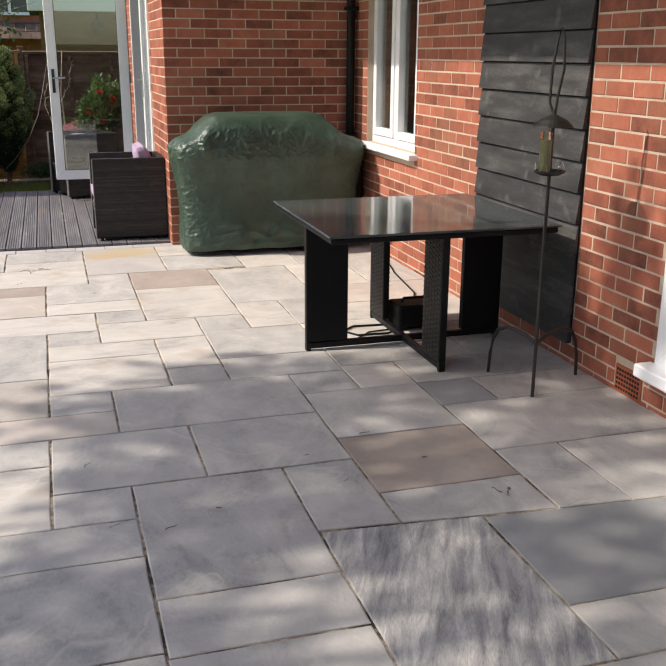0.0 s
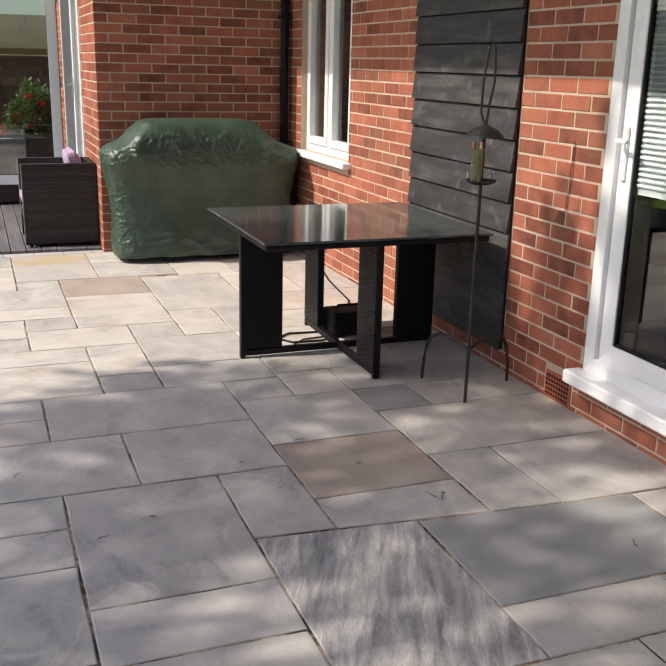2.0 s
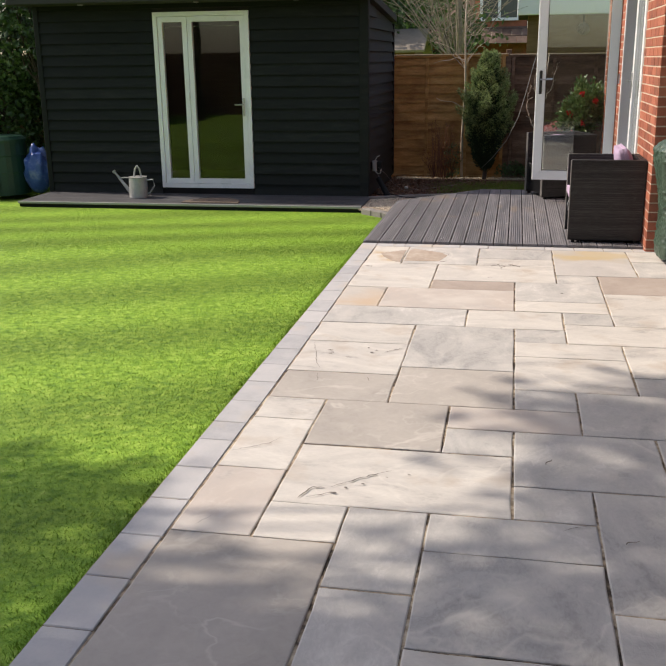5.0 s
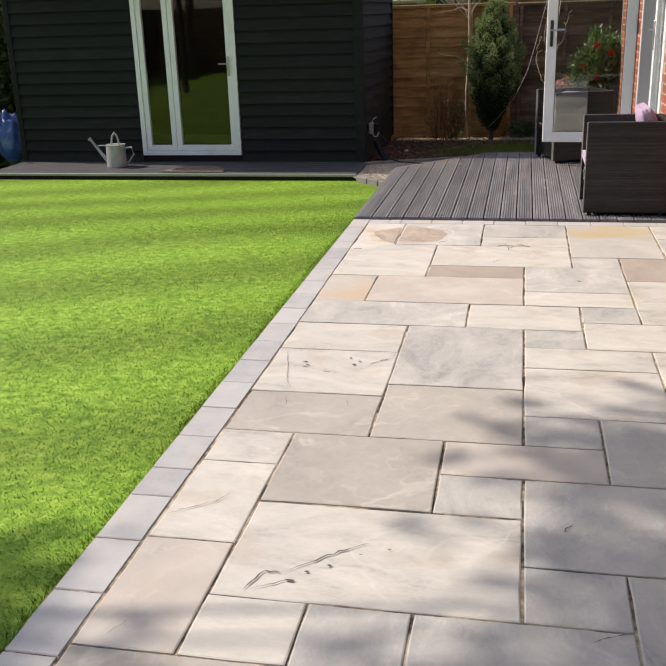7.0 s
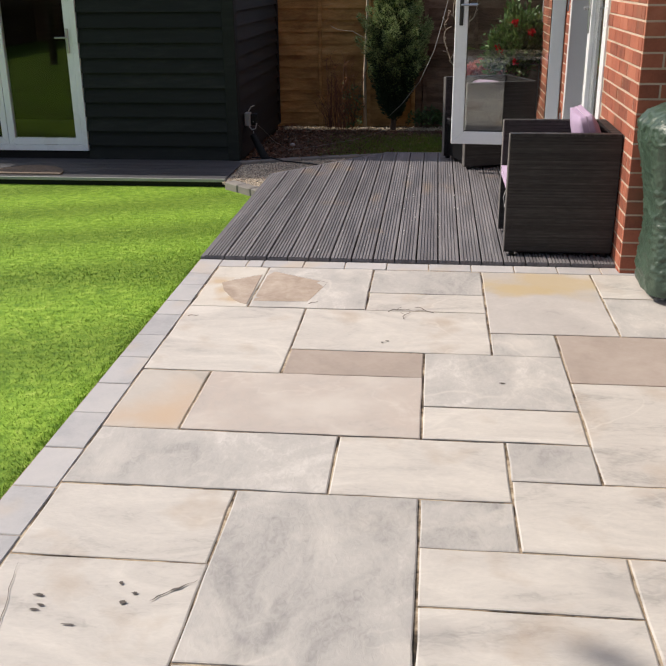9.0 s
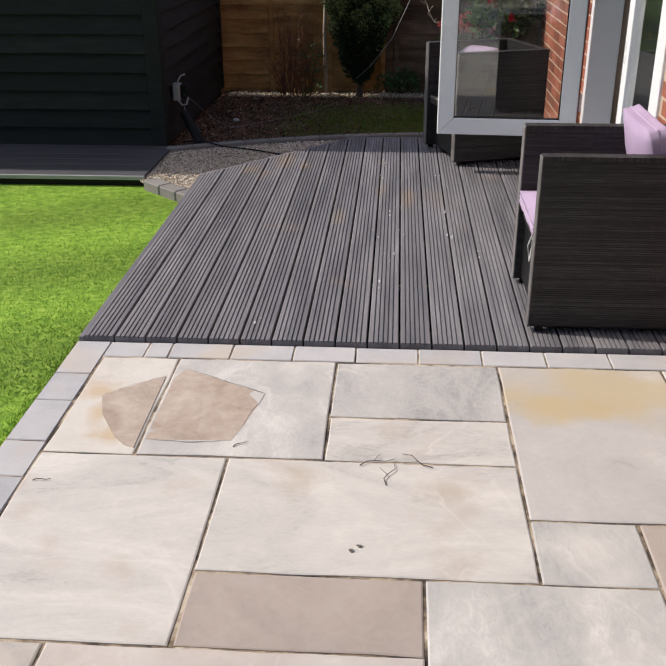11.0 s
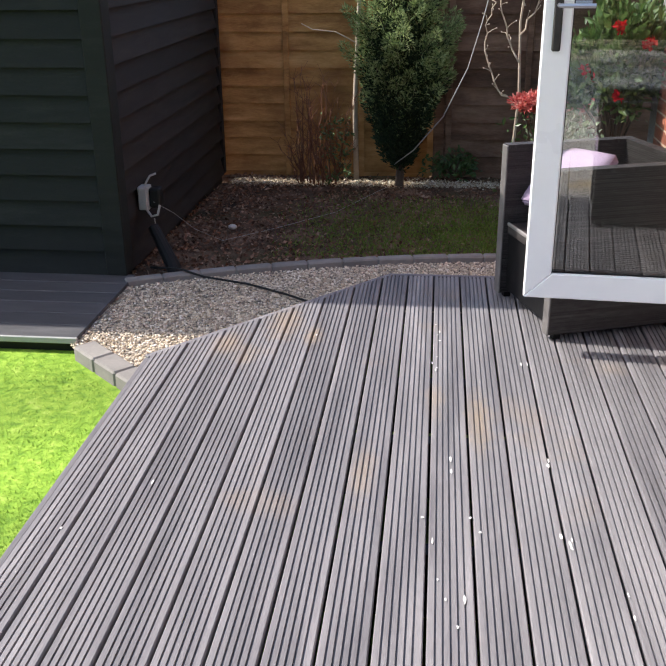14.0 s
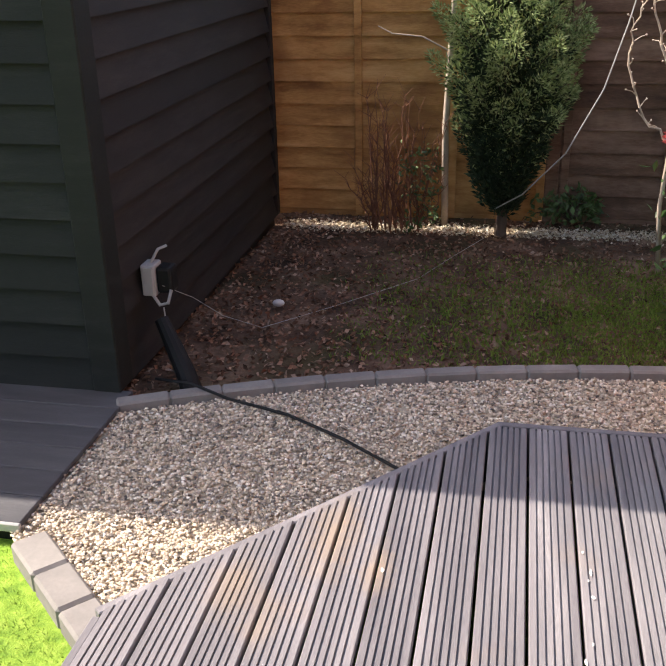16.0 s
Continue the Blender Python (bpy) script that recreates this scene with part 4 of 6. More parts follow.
# edging setts along the lawn and the deck
y = -0.002
rng = random.Random(4)
while y > -9.8:
    d = rng.choice((0.262, 0.268, 0.275, 0.20))
    bm = box(0.003, y - d + 0.006, -0.11, 0.134 + 0.021 * smooth01(-y / 3.8), y - 0.0, 0.0 - rng.uniform(0, 0.002), 0.003)
    part("sett", bm, SETT, patio)
    y -= d
x = 0.136
for w in [0.157, 0.090] + [0.2335] * 16:
    part("sett", box(x, -0.122, -0.11, min(x + w - 0.005, WX - 0.004), -0.002, -rng.uniform(0, 0.002), 0.003), SETT, patio)
    x += w
    if x > WX - 0.06:
        break

# ---- bricks ----
brick_meshes = {}


def brick_mesh(w, along):
    key = (round(w, 3), along)
    if key not in brick_meshes:
        bm = box(0, 0, 0, 0.03, w, 0.065, 0.0025) if along == "y" else box(0, 0, 0, w, 0.03, 0.065, 0.0025)
        me = bpy.data.meshes.new("brick")
        bm.to_mesh(me)
        bm.free()
        me.materials.append(BRICK)
        brick_meshes[key] = me
    return brick_meshes[key]


def lay_bricks(parent, along, at, u0, u1, z0, z1, holes, near, phase=0.0):
    """Stretcher bond along one axis; those for which near() holds are parts, the rest one mesh."""
    rest_v, rest_f = [], []
    r = random.Random(int(abs(at) * 100) + len(holes))
    i, z = 0, z0
    while z < z1:
        holes_here = sorted((h[0], h[1]) for h in holes if h[2] - 0.02 < z + 0.03 < h[3] + 0.02)
        spans, a = [], u0
        for h in holes_here:
            if h[0] - 0.003 > a:
                spans.append((a, h[0] - 0.003))
            a = max(a, h[1] + 0.003)
        if a < u1:
            spans.append((a, u1))
        start = phase + (STRETCH / 2 if i % 2 else 0)
        for a, b in spans:
            k = math.floor((a - start) / STRETCH)
            while start + k * STRETCH < b:
                c, d = max(a, start + k * STRETCH), min(b, start + (k + 1) * STRETCH - 0.010)
                k += 1
                if d - c < 0.03:
                    continue
                out = r.uniform(-0.0015, 0.0015)
                place = (at + out, c, z) if along == "y" else (c, at + out, z)
                me = brick_mesh(d - c, along)
                if near((c + d) / 2, z):
                    ob = new("brick", me)
                    ob.parent, ob.location = parent, place
                else:
                    n = len(rest_v)
                    rest_v += [(v.co.x + place[0], v.co.y + place[1], v.co.z + place[2]) for v in me.vertices]
                    rest_f += [tuple(q + n for q in p.vertices) for p in me.polygons]
        i, z = i + 1, z + COURSE
    if rest_v:
        tagged(raw("brickwork", rest_v, rest_f, BRICK, parent), kind="stuff")


main = bpy.data.objects["wall_main"]
lay_bricks(main, "y", WX - 0.0015, -8.6, PY, -0.05, 3.15, [(WINDOW[0], WINDOW[1], 0.82, WINDOW[3]), (PATIO_DOOR[0] - 0.0, PATIO_DOOR[1], 0.17, PATIO_DOOR[3]), (SIDING[0], SIDING[1], SIDING[2], SIDING[3]), (-4.43, -4.20, 0.0, 0.14)],
           lambda u, z: (-4.6 < u < -3.7 and z < 2.0) or (-2.6 < u < -1.45 and z < 1.55) or (-1.5 < u < -0.2 and 0.3 < z < 0.8), phase=-3.79)
lay_bricks(bpy.data.objects["wall_front"], "x", PY - 0.0015, PX + 0.001, WX - 0.005, -0.05, 3.15, [], lambda u, z: 0.9 < z < 2.3, phase=PX)
side = bpy.data.objects["wall_side"]
lay_bricks(side, "y", PX - 0.0015, PY + 0.028, 4.59, -0.05, 3.15, [(FRENCH[0], FRENCH[1], 0.12, FRENCH[3])], lambda u, z: u < 1.0 and z < 2.4, phase=PY - 0.115)
# air brick
vent = part("air_brick", box(WX - 0.006, -4.42, 0.0, WX + 0.02, -4.21, 0.135, 0.003), TERRA, main, "terracotta air brick with square holes")
bm = bmesh.new()
for i in range(9):
    for j in range(5):
        block(bm, WX - 0.0085, -4.405 + i * 0.021, 0.014 + j * 0.023, WX - 0.0055, -4.393 + i * 0.021, 0.027 + j * 0.023)
part("vent_hole", bm, BLACK, vent)


# ---- gravel, kerbs and planting bed ----
def kerb_y(x):
    """The curved row of kerb blocks between gravel and bed."""
    return 3.60 + 0.50 * (x + 0.5) - 0.105 * (x + 0.5) ** 2


GZ = -0.145
def make_bed():
    """Uneven soil between the kerb and the fence."""
    def low(x):
        if x < -0.56:
            return 3.55 + (x + 0.56) * (3.55 - 6.2) / 4.34
        return kerb_y(x) if x < 2.36 else kerb_y(2.36)
    xs = [-4.9, -3.4, -2.0, -1.2] + [-0.56 + 0.06 * i for i in range(60)] + [3.4, 4.0, 4.8]
    n = 56
    verts, faces = [], []
    for x in xs:
        for k in range(n + 1):
            y = low(x) + (6.7 - low(x)) * k / n
            lump = 0.012 * noise.noise(Vector((x * 2.2, y * 2.2, 0))) + 0.008 * noise.noise(Vector((x * 7, y * 7, 3)))
            verts.append((x, y, -0.165 - 0.055 * k / n + lump * smooth01(k / 4)))
    w = n + 1
    for i in range(len(xs) - 1):
        faces += [(i * w + k, (i + 1) * w + k, (i + 1) * w + k + 1, i * w + k + 1) for k in range(n)]
    return raw("planting_bed", verts, faces, SOIL)


bed = make_bed()
tagged(bed, "dark bark mulch and bare soil before the fence", "soil", kind="structure")
base = raw("gravel_bed", [(-0.49, 2.80, -0.165), (-0.05, 2.36, -0.165), (0.95, 3.36, -0.165), (2.34, 3.40, -0.165), (2.34, kerb_y(2.34), -0.162), (1.2, kerb_y(1.2), -0.162), (0.3, kerb_y(0.3), -0.162), (-0.5, 3.6, -0.162)], [tuple(range(8))], PEBBLE)
tagged(base, "gravel bed between the deck and the border", "gravel", kind="structure")


def make_pebbles():
    rng = np.random.default_rng(11)
    bm = bmesh.new()
    bmesh.ops.create_icosphere(bm, subdivisions=1, radius=1)
    v0 = np.array([v.co[:] for v in bm.verts])
    f0 = np.array([[v.index for v in f.verts] for f in bm.faces])
    bm.free()
    pts = []
    while len(pts) < 32000:
        x, y = rng.uniform(-0.5, 2.32), rng.uniform(2.4, 4.45)
        low = deck_far(x) + 0.03 if x > -0.02 else 2.80 - (x + 0.49) * 0.95
        if x < -0.02:
            low = max(low, 2.42)
        if low < y < kerb_y(x) - 0.045:
            pts.append((x, y, GZ - rng.uniform(0.0, 0.014)))
    n = len(pts)
    size = rng.uniform(0.0036, 0.0076, (n, 1, 1)) * rng.uniform(0.65, 1.3, (n, 1, 3)) * np.array([1, 1, 0.75])
    ang = rng.uniform(0, 6.283, n)
    c, s = np.cos(ang), np.sin(ang)
    body = v0[None] * size
    rot = np.stack([body[..., 0] * c[:, None] - body[..., 1] * s[:, None], body[..., 0] * s[:, None] + body[..., 1] * c[:, None], body[..., 2]], -1) + np.array(pts)[:, None]
    faces = (f0[None] + (np.arange(n) * len(v0))[:, None, None]).reshape(-1, 3)
    tagged(raw("gravel", rot.reshape(-1, 3).tolist(), faces.tolist(), PEBBLE), "buff and grey mixed pebble gravel", "gravel", kind="stuff")


make_pebbles()
kerb = tagged(new("kerb"), "curved grey concrete kerb edging the planting bed", "kerb", kind="structure")
x = -0.50
rng = random.Random(2)
while x < 2.3:
    a = math.degrees(math.atan(0.50 - 0.21 * (x + 0.5)))
    part("kerb_block", box(0, -0.032, -0.07, 0.1985, 0.032, 0.045, 0.008), KERB, kerb).matrix_basis = pose(x, kerb_y(x), -0.165, 0, 0, a)
    x += 0.2 * math.cos(radians(a))
corner = tagged(new("kerb_corner"), "pale concrete edging blocks at the lawn corner", "kerb", kind="structure")
for i in range(3):
    m = pose(-0.425 + 0.137 * i, 2.785 - 0.127 * i, -0.15, 0, 0, -43)
    part("kerb_block", box(0, -0.055, -0.08, 0.183, 0.055, 0.016, 0.009), KERB, corner).matrix_basis = m


def make_chips():
    rng = np.random.default_rng(3)
    n = 20000
    p = np.column_stack([rng.uniform(-0.55, 3.6, n), rng.uniform(3.6, 6.45, n), np.full(n, -0.163)])
    p[:, 2] -= np.clip((p[:, 1] - 4.2) / 2.3, 0, 1) * 0.05
    p = p[p[:, 1] > kerb_y(p[:, 0]) + 0.05]
    d = rng.normal(0, 1, p.shape) * np.array([1, 1, 0.25])
    tagged(leaves("bark_mulch", p, d, 0.028, CHIP, None, 4, 0.55), "scattered reddish brown bark chips on soil", "mulch", kind="stuff")
    n = 4200
    p = np.column_stack([rng.uniform(-0.45, 2.1, n), 6.14 + rng.normal(0, 0.05, n), np.full(n, -0.206) + rng.uniform(0, 0.022, n)])
    tagged(leaves("leaf_litter", p, rng.normal(0, 1, p.shape) * np.array([1, 1, 0.25]), 0.024, LITTER, None, 5, 0.45), "dry pale leaf litter along the fence base", "leaf litter", kind="stuff")
    n = 34000
    p = np.column_stack([0.10 + 2.55 * rng.uniform(0, 1, n) ** 0.5, rng.uniform(4.15, 5.6, n), np.full(n, -0.17)])
    p = p[(p[:, 1] > kerb_y(p[:, 0]) + 0.06) & (rng.uniform(0, 1, n) < 1.35 - np.abs(p[:, 1] - 4.5) * 1.1)]
    tagged(leaves("weed_grass", p, np.array([[0, 0, 1.0]]) + rng.normal(0, 0.6, p.shape), 0.026, BED_GRASS, None, 6, 0.22), "low patchy green grass on the bed", "grass", kind="stuff")


make_chips()
stone = thing("pale_stone", -0.16, 4.72, -0.165, "small pale stone lying on the mulch", "stone")
bm = bmesh.new()
bmesh.ops.create_icosphere(bm, subdivisions=2, radius=0.03, matrix=Matrix.Diagonal((1.0, 0.7, 0.6, 1)))
bmesh.ops.translate(bm, vec=(0, 0, 0.015), verts=bm.verts)
part("body", bm, DROPPING, stone, smooth=True)

# ---- fences ----
FY = 6.46


back_fence = tagged(new("timber_fence"), "overlapping larch board fence, orange and brown panels", "fence")


def fence_panel(x0, x1, material, top, label):
    f = part("fence_panel", box(x0, FY - 0.04, top - 0.02, x1, FY + 0.03, top + 0.008, 0.004), material, back_fence, label)
    part("capping", box(x0, FY - 0.045, top + 0.010, x1, FY + 0.035, top + 0.024, 0.003), CAP_RAIL, f)
    for x in [x0 + (x1 - x0) * q for q in (0.02, 0.34, 0.66, 0.955)]:
        part("batten", box(x, FY - 0.045, -0.2, x + 0.045, FY - 0.02, top - 0.021, 0.003), material, f)
    part("base_board", box(x0 + 0.026, FY - 0.018, -0.30, x1 - 0.056, FY + 0.012, -0.182, 0.003), material, f)
    n = 13
    h = (top + 0.18) / n
    for i in range(n):
        z = -0.18 + h * i
        b = board_x(x0 + 0.02, x1 - 0.02, z, h + 0.012, FY, 0.016, -1, "y")
        for v in b.verts:
            v.co.z += 0.009 * noise.noise(Vector((v.co.x * 3, i * 7.1, x0)))
        part("slat", b, material, f)


for i, x in enumerate((-8.06, -6.22, -4.38, -2.54, -0.70, 1.14, 2.98, 4.82)):
    is_orange = i in (3, 4)
    fence_panel(x, x + 1.82, FENCE_ORANGE if is_orange else FENCE_BROWN, 1.56 if i < 5 else 1.55, "orange larch lap panel" if is_orange else "brown larch lap panel")
    part("fence_post", box(x - 0.055, FY - 0.03, -0.25, x + 0.025, FY + 0.06, 1.64, 0.006), FENCE_BROWN, back_fence)
# boundary on the far side of the lawn
tagged(part("garden_wall", box(-9.2, -12, -0.2, -9.1, 6.4, 1.75, 0.004), FENCE_BROWN), "tall brown timber boundary fence by the lawn", "fence", kind="structure")
tagged(part("garden_wall", box(-9.2, -12.2, -0.2, 4.0, -12.1, 1.75, 0.004), FENCE_BROWN), "tall brown timber boundary fence behind the patio", "fence", kind="structure")


# ---- plants ----
def conifer(x, y, z, height, wide, label):
    """Many upswept feathery plumes round a short dark foot."""
    t = thing("conifer", x, y, z, label, "conifer")
    part("trunk", tube([(0, 0, 0), (0.015, 0, 0.3), (0, 0.01, height * 0.75)], 0.035, 8, end=0.01), BARK, t)
    rng = np.random.default_rng(21)
    c, d = [], []
    bm = bmesh.new()
    shaded, shaded_way = [], []
    for i in range(150):
        q = (i + rng.uniform(0, 1)) / 150
        hz = 0.40 + q * (height - 0.54)
        a = i * 2.39996 + rng.uniform(-0.5, 0.5)
        rad = wide * (math.sin(math.pi * (0.17 + 0.80 * q)) ** 0.8) * rng.uniform(0.72, 1.12)
        rad *= (0.55 + 0.45 * smooth01(q / 0.42)) * rng.uniform(0.85, 1.15)
        rad *= 1 + 0.42 * noise.noise(Vector((math.cos(a) * 1.3, math.sin(a) * 1.3, hz * 2.1)))
        tip = np.array([math.cos(a) * rad + 0.03 * q, math.sin(a) * rad, hz])
        root = np.array([math.cos(a) * rad * 0.12, math.sin(a) * rad * 0.12, hz - 0.24 - 0.08 * rng.uniform(0, 1)])
        if i % 2 == 0:
            tube([(0, 0, max(0.25, root[2] - 0.12)), tuple(root), tuple(tip)], 0.006, 4, bm, 0.002)
        n = 520
        along = rng.uniform(0, 1, (n, 1)) ** 0.8
        thick = 0.072 * np.sin(np.pi * np.clip(0.12 + 0.80 * along, 0, 1))
        out = rng.normal(0, 1, (n, 3))
        out /= np.linalg.norm(out, axis=1)[:, None]
        place = root + (tip - root) * along + out * thick
        way = (tip - root) / np.linalg.norm(tip - root)
        # fewer pale tips low down, so the lower crown is coloured as shaded
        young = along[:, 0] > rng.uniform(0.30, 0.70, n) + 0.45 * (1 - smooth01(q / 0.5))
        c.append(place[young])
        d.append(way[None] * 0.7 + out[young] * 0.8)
        shaded.append(place[~young])
        shaded_way.append(way[None] * 0.9 + out[~young] * 0.5)
    part("limb", bm, BARK, t)
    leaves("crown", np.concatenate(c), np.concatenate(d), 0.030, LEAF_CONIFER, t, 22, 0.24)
    leaves("old_foliage", np.concatenate(shaded), np.concatenate(shaded_way), 0.040, LEAF_SHADED, t, 23, 0.34)
    return t


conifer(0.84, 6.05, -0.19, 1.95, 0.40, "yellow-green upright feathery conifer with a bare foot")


def bare_branches(t, base, material, seed, height, spread, count, radius=0.012, twig=0.6):
    """Leafless stems that fork into twigs."""
    r = random.Random(seed)
    for i in range(count):
        a = r.uniform(0, 6.283)
        top = Vector(base) + Vector((math.cos(a) * spread * r.uniform(0.2, 1), math.sin(a) * spread * r.uniform(0.2, 1) * 0.5, height * r.uniform(0.65, 1.0)))
        pts = bend(base, top, 0, 7, 0.02 * height, r)
        pts[0] = Vector(base)
        bm = tube(pts, radius, 6, end=radius * 0.3)
        for k in range(3, 8):
            for _ in range(2):
                b = r.uniform(0, 6.283)
                e = pts[k - 1] + Vector((math.cos(b), math.sin(b) * 0.5, r.uniform(0.2, 0.9))) * height * 0.16 * twig * r.uniform(0.5, 1.3)
                tube(bend(pts[k - 1], e, 0, 3, 0.01 * height, r), radius * 0.35, 4, bm, radius * 0.15)
        part("stem", bm, material, t)


birch = thing("young_birch", 0.50, 6.235, -0.19, "thin pale young tree with bare twigs", "tree")
bare = tube([(0, 0, 0), (-0.01, 0, 0.6), (0.02, 0, 1.3), (0.0, 0.0, 2.2), (0.03, 0.0, 3.3)], 0.022, 8, end=0.008)
part("trunk", bare, BARK_PALE, birch, smooth=True)
r = random.Random(6)
bm = bmesh.new()
for i in range(26):
    z = r.uniform(1.5, 3.2)
    a = r.uniform(0, 6.283)
    p0 = Vector((0.01, 0, z))
    p1 = p0 + Vector((math.cos(a) * 0.5, math.sin(a) * 0.35, r.uniform(0.0, 0.5)))
    tube(bend(p0, p1, -0.05, 4, 0.03, r), 0.005, 4, bm, 0.002)
part("twigs", bm, BARK_PALE, birch)
bm = tube([(0, 0, 1.02), (-0.15, -0.03, 1.10), (-0.32, -0.05, 1.12), (-0.40, -0.05, 1.16)], 0.005, 5, end=0.003)
part("branch", bm, BARK_PALE, birch)

sapling = thing("bare_sapling", 1.62, 5.45, -0.17, "slender sapling with pale bare forked branches", "tree")
part("trunk", tube([(0.03, 0, 0), (0.0, 0, 0.35), (0.02, 0, 0.75), (0.0, 0.02, 1.2), (0.05, 0, 1.75)], 0.013, 7, end=0.006), BARK_PALE, sapling, smooth=True)
for pts in ([(0.02, 0, 0.66), (-0.12, 0, 0.78), (-0.20, 0, 0.98), (-0.22, 0.0, 1.18), (-0.16, 0, 1.32)], [(0.01, 0, 0.95), (-0.08, 0, 1.12), (-0.13, 0, 1.3), (-0.10, 0, 1.62)], [(0.0, 0, 1.12), (0.1, 0, 1.3), (0.16, 0.02, 1.6)], [(0.02, 0, 1.3), (-0.06, 0, 1.5), (-0.05, 0, 1.8)]):
    r = random.Random(len(pts) + int(pts[0][2] * 100))
    run = [Vector(pts[0])]
    for a, b in zip(pts, pts[1:]):
        run += [Vector(a).lerp(Vector(b), f) + Vector((r.uniform(-0.012, 0.012), r.uniform(-0.012, 0.012), r.uniform(-0.008, 0.008))) for f in (0.25, 0.5, 0.75)] + [Vector(b)]
    bm = tube(run, 0.007, 6, end=0.003)
    for p in run[2:]:
        q = p + Vector((r.uniform(-0.06, 0.06), r.uniform(-0.04, 0.04), r.uniform(0.01, 0.06)))
        tube([p, p.lerp(q, 0.5) + Vector((r.uniform(-0.01, 0.01), 0, r.uniform(0.0, 0.012))), q], 0.0026, 4, bm, 0.0014)
        bmesh.ops.create_icosphere(bm, subdivisions=1, radius=0.005, matrix=Matrix.Translation(q))
    part("branch", bm, BARK_PALE, sapling)

stems = thing("bare_shrub", 0.22, 6.05, -0.17, "clump of thin brown leafless shrub stems", "shrub")
r = random.Random(14)
for i in range(44):
    a = (r.uniform(-0.16, 0.14), r.uniform(-0.06, 0.06), 0)
    b = (a[0] * 1.5 + r.uniform(-0.12, 0.12), a[1] * 1.5, r.uniform(0.25, 0.8))
    run = bend(a, b, 0, 6, 0.018, r)
    bm = tube(run, 0.0055, 5, end=0.0018)
    for p in run[2:]:
        for _ in range(2):
            tube([p, p + Vector((r.uniform(-0.07, 0.07), r.uniform(-0.04, 0.04), r.uniform(0.03, 0.10)))], 0.0022, 4, bm, 0.001)
    part("stem", bm, BARK_RED, stems)
rr = np.random.default_rng(15)
p = np.column_stack([rr.uniform(0.02, 0.26, 260), rr.uniform(-0.1, 0.1, 260), rr.uniform(0.02, 0.5, 260)])
leaves("leaf", p, rr.normal(0, 1, p.shape), 0.04, LEAF_TREE, stems, 16)

bm = tube([Vector((0.80, 6.0, -0.02)), Vector((0.95, 5.7, 0.15)), Vector((1.15, 5.5, 0.42)), Vector((1.30, 5.42, 0.75)), Vector((1.38, 5.4, 1.05)), Vector((1.46, 5.42, 1.4)), Vector((1.52, 5.45, 1.62))], 0.004, 5)
tie = tagged(part("garden_wire", bm, PLASTIC_GREY), "thin pale training cable tied to the sapling", "cable")


def bush(name, x, y, z, size, count, leaf, material, label, seed, category="shrub", stem=0.25, shape=1.0):
    t = thing(name, x, y, z, label, category)
    rng = np.random.default_rng(seed)
    cl = []
    bm = bmesh.new()
    for i in range(26):
        d = rng.normal(0, 1, 3)
        d[2] = abs(d[2]) * shape
        d /= np.linalg.norm(d)
        tip = d * np.array(size) * rng.uniform(0.55, 1.0) + np.array([0, 0, stem])
        tube([(0, 0, 0.0), tuple(tip * 0.5 + np.array([0, 0, 0.05])), tuple(tip)], 0.008, 4, bm, 0.003)
        cl.append(tip + rng.normal(0, 0.055, (count // 26, 3)) * np.array(size) / 0.4)
    part("stem", bm, BARK, t)
    c = np.concatenate(cl)
    leaves("leaf", c, c - np.array([0, 0, stem * 0.6]) + rng.normal(0, 0.15, c.shape), leaf, material, t, seed + 1, 0.5, 0.25)
    return t


pot = thing("plant_pot", 2.15, 4.75, -0.165, "dark round pot holding the camellia", "plant pot")
part("body", lathe([(0.105, 0), (0.135, 0.42), (0.148, 0.43), (0.148, 0.47), (0.132, 0.47), (0.128, 0.44)], 20), RUBBER, pot, smooth=False)
cam_bush = bush("camellia", 2.15, 4.75, 0.275, (0.29, 0.29, 0.50), 5200, 0.068, LEAF_GLOSSY, "glossy green camellia with red blooms in a pot", 41, "camellia", 0.42)
rng = np.random.default_rng(43)
for dx, dy, dz in ((-0.08, -0.27, 0.80), (0.08, -0.29, 0.72), (-0.06, -0.29, 0.44), (0.25, -0.2, 0.58), (-0.22, -0.2, 0.55)):
    c = np.array([dx, dy, dz]) + rng.normal(0, 0.012, (26, 3))
    leaves("bloom", c, rng.normal(0, 1, (26, 3)), 0.036, PETAL, cam_bush, int(dz * 100), 0.8)
red_bush = bush("photinia", 1.80, 5.05, -0.165, (0.21, 0.19, 0.10), 2300, 0.04, CORAL, "small shrub with coral red young leaves", 51, "shrub", 0.72)
rr = np.random.default_rng(55)
p = np.column_stack([rr.normal(0, 0.10, 420), rr.normal(0, 0.09, 420), rr.uniform(0.18, 0.70, 420)])
leaves("green_leaf", p, rr.normal(0, 1, p.shape) + np.array([0, 0, -0.4]), 0.05, LEAF_TREE, red_bush, 56)
bush("pale_shrub", 1.98, 5.35, -0.165, (0.32, 0.25, 0.36), 1500, 0.055, LEAF_PALE, "low pale variegated green shrub", 61, "shrub", 0.2)
bush("fern_clump", 1.85, 4.62, -0.165, (0.22, 0.2, 0.2), 420, 0.07, LEAF_TREE, "low green ferny clump at the bed edge", 71, "plant", 0.03)
bush("ivy_clump", 1.25, 6.3, -0.165, (0.22, 0.12, 0.16), 420, 0.045, LEAF_TREE, "small green clump growing at the fence", 81, "plant", 0.02)


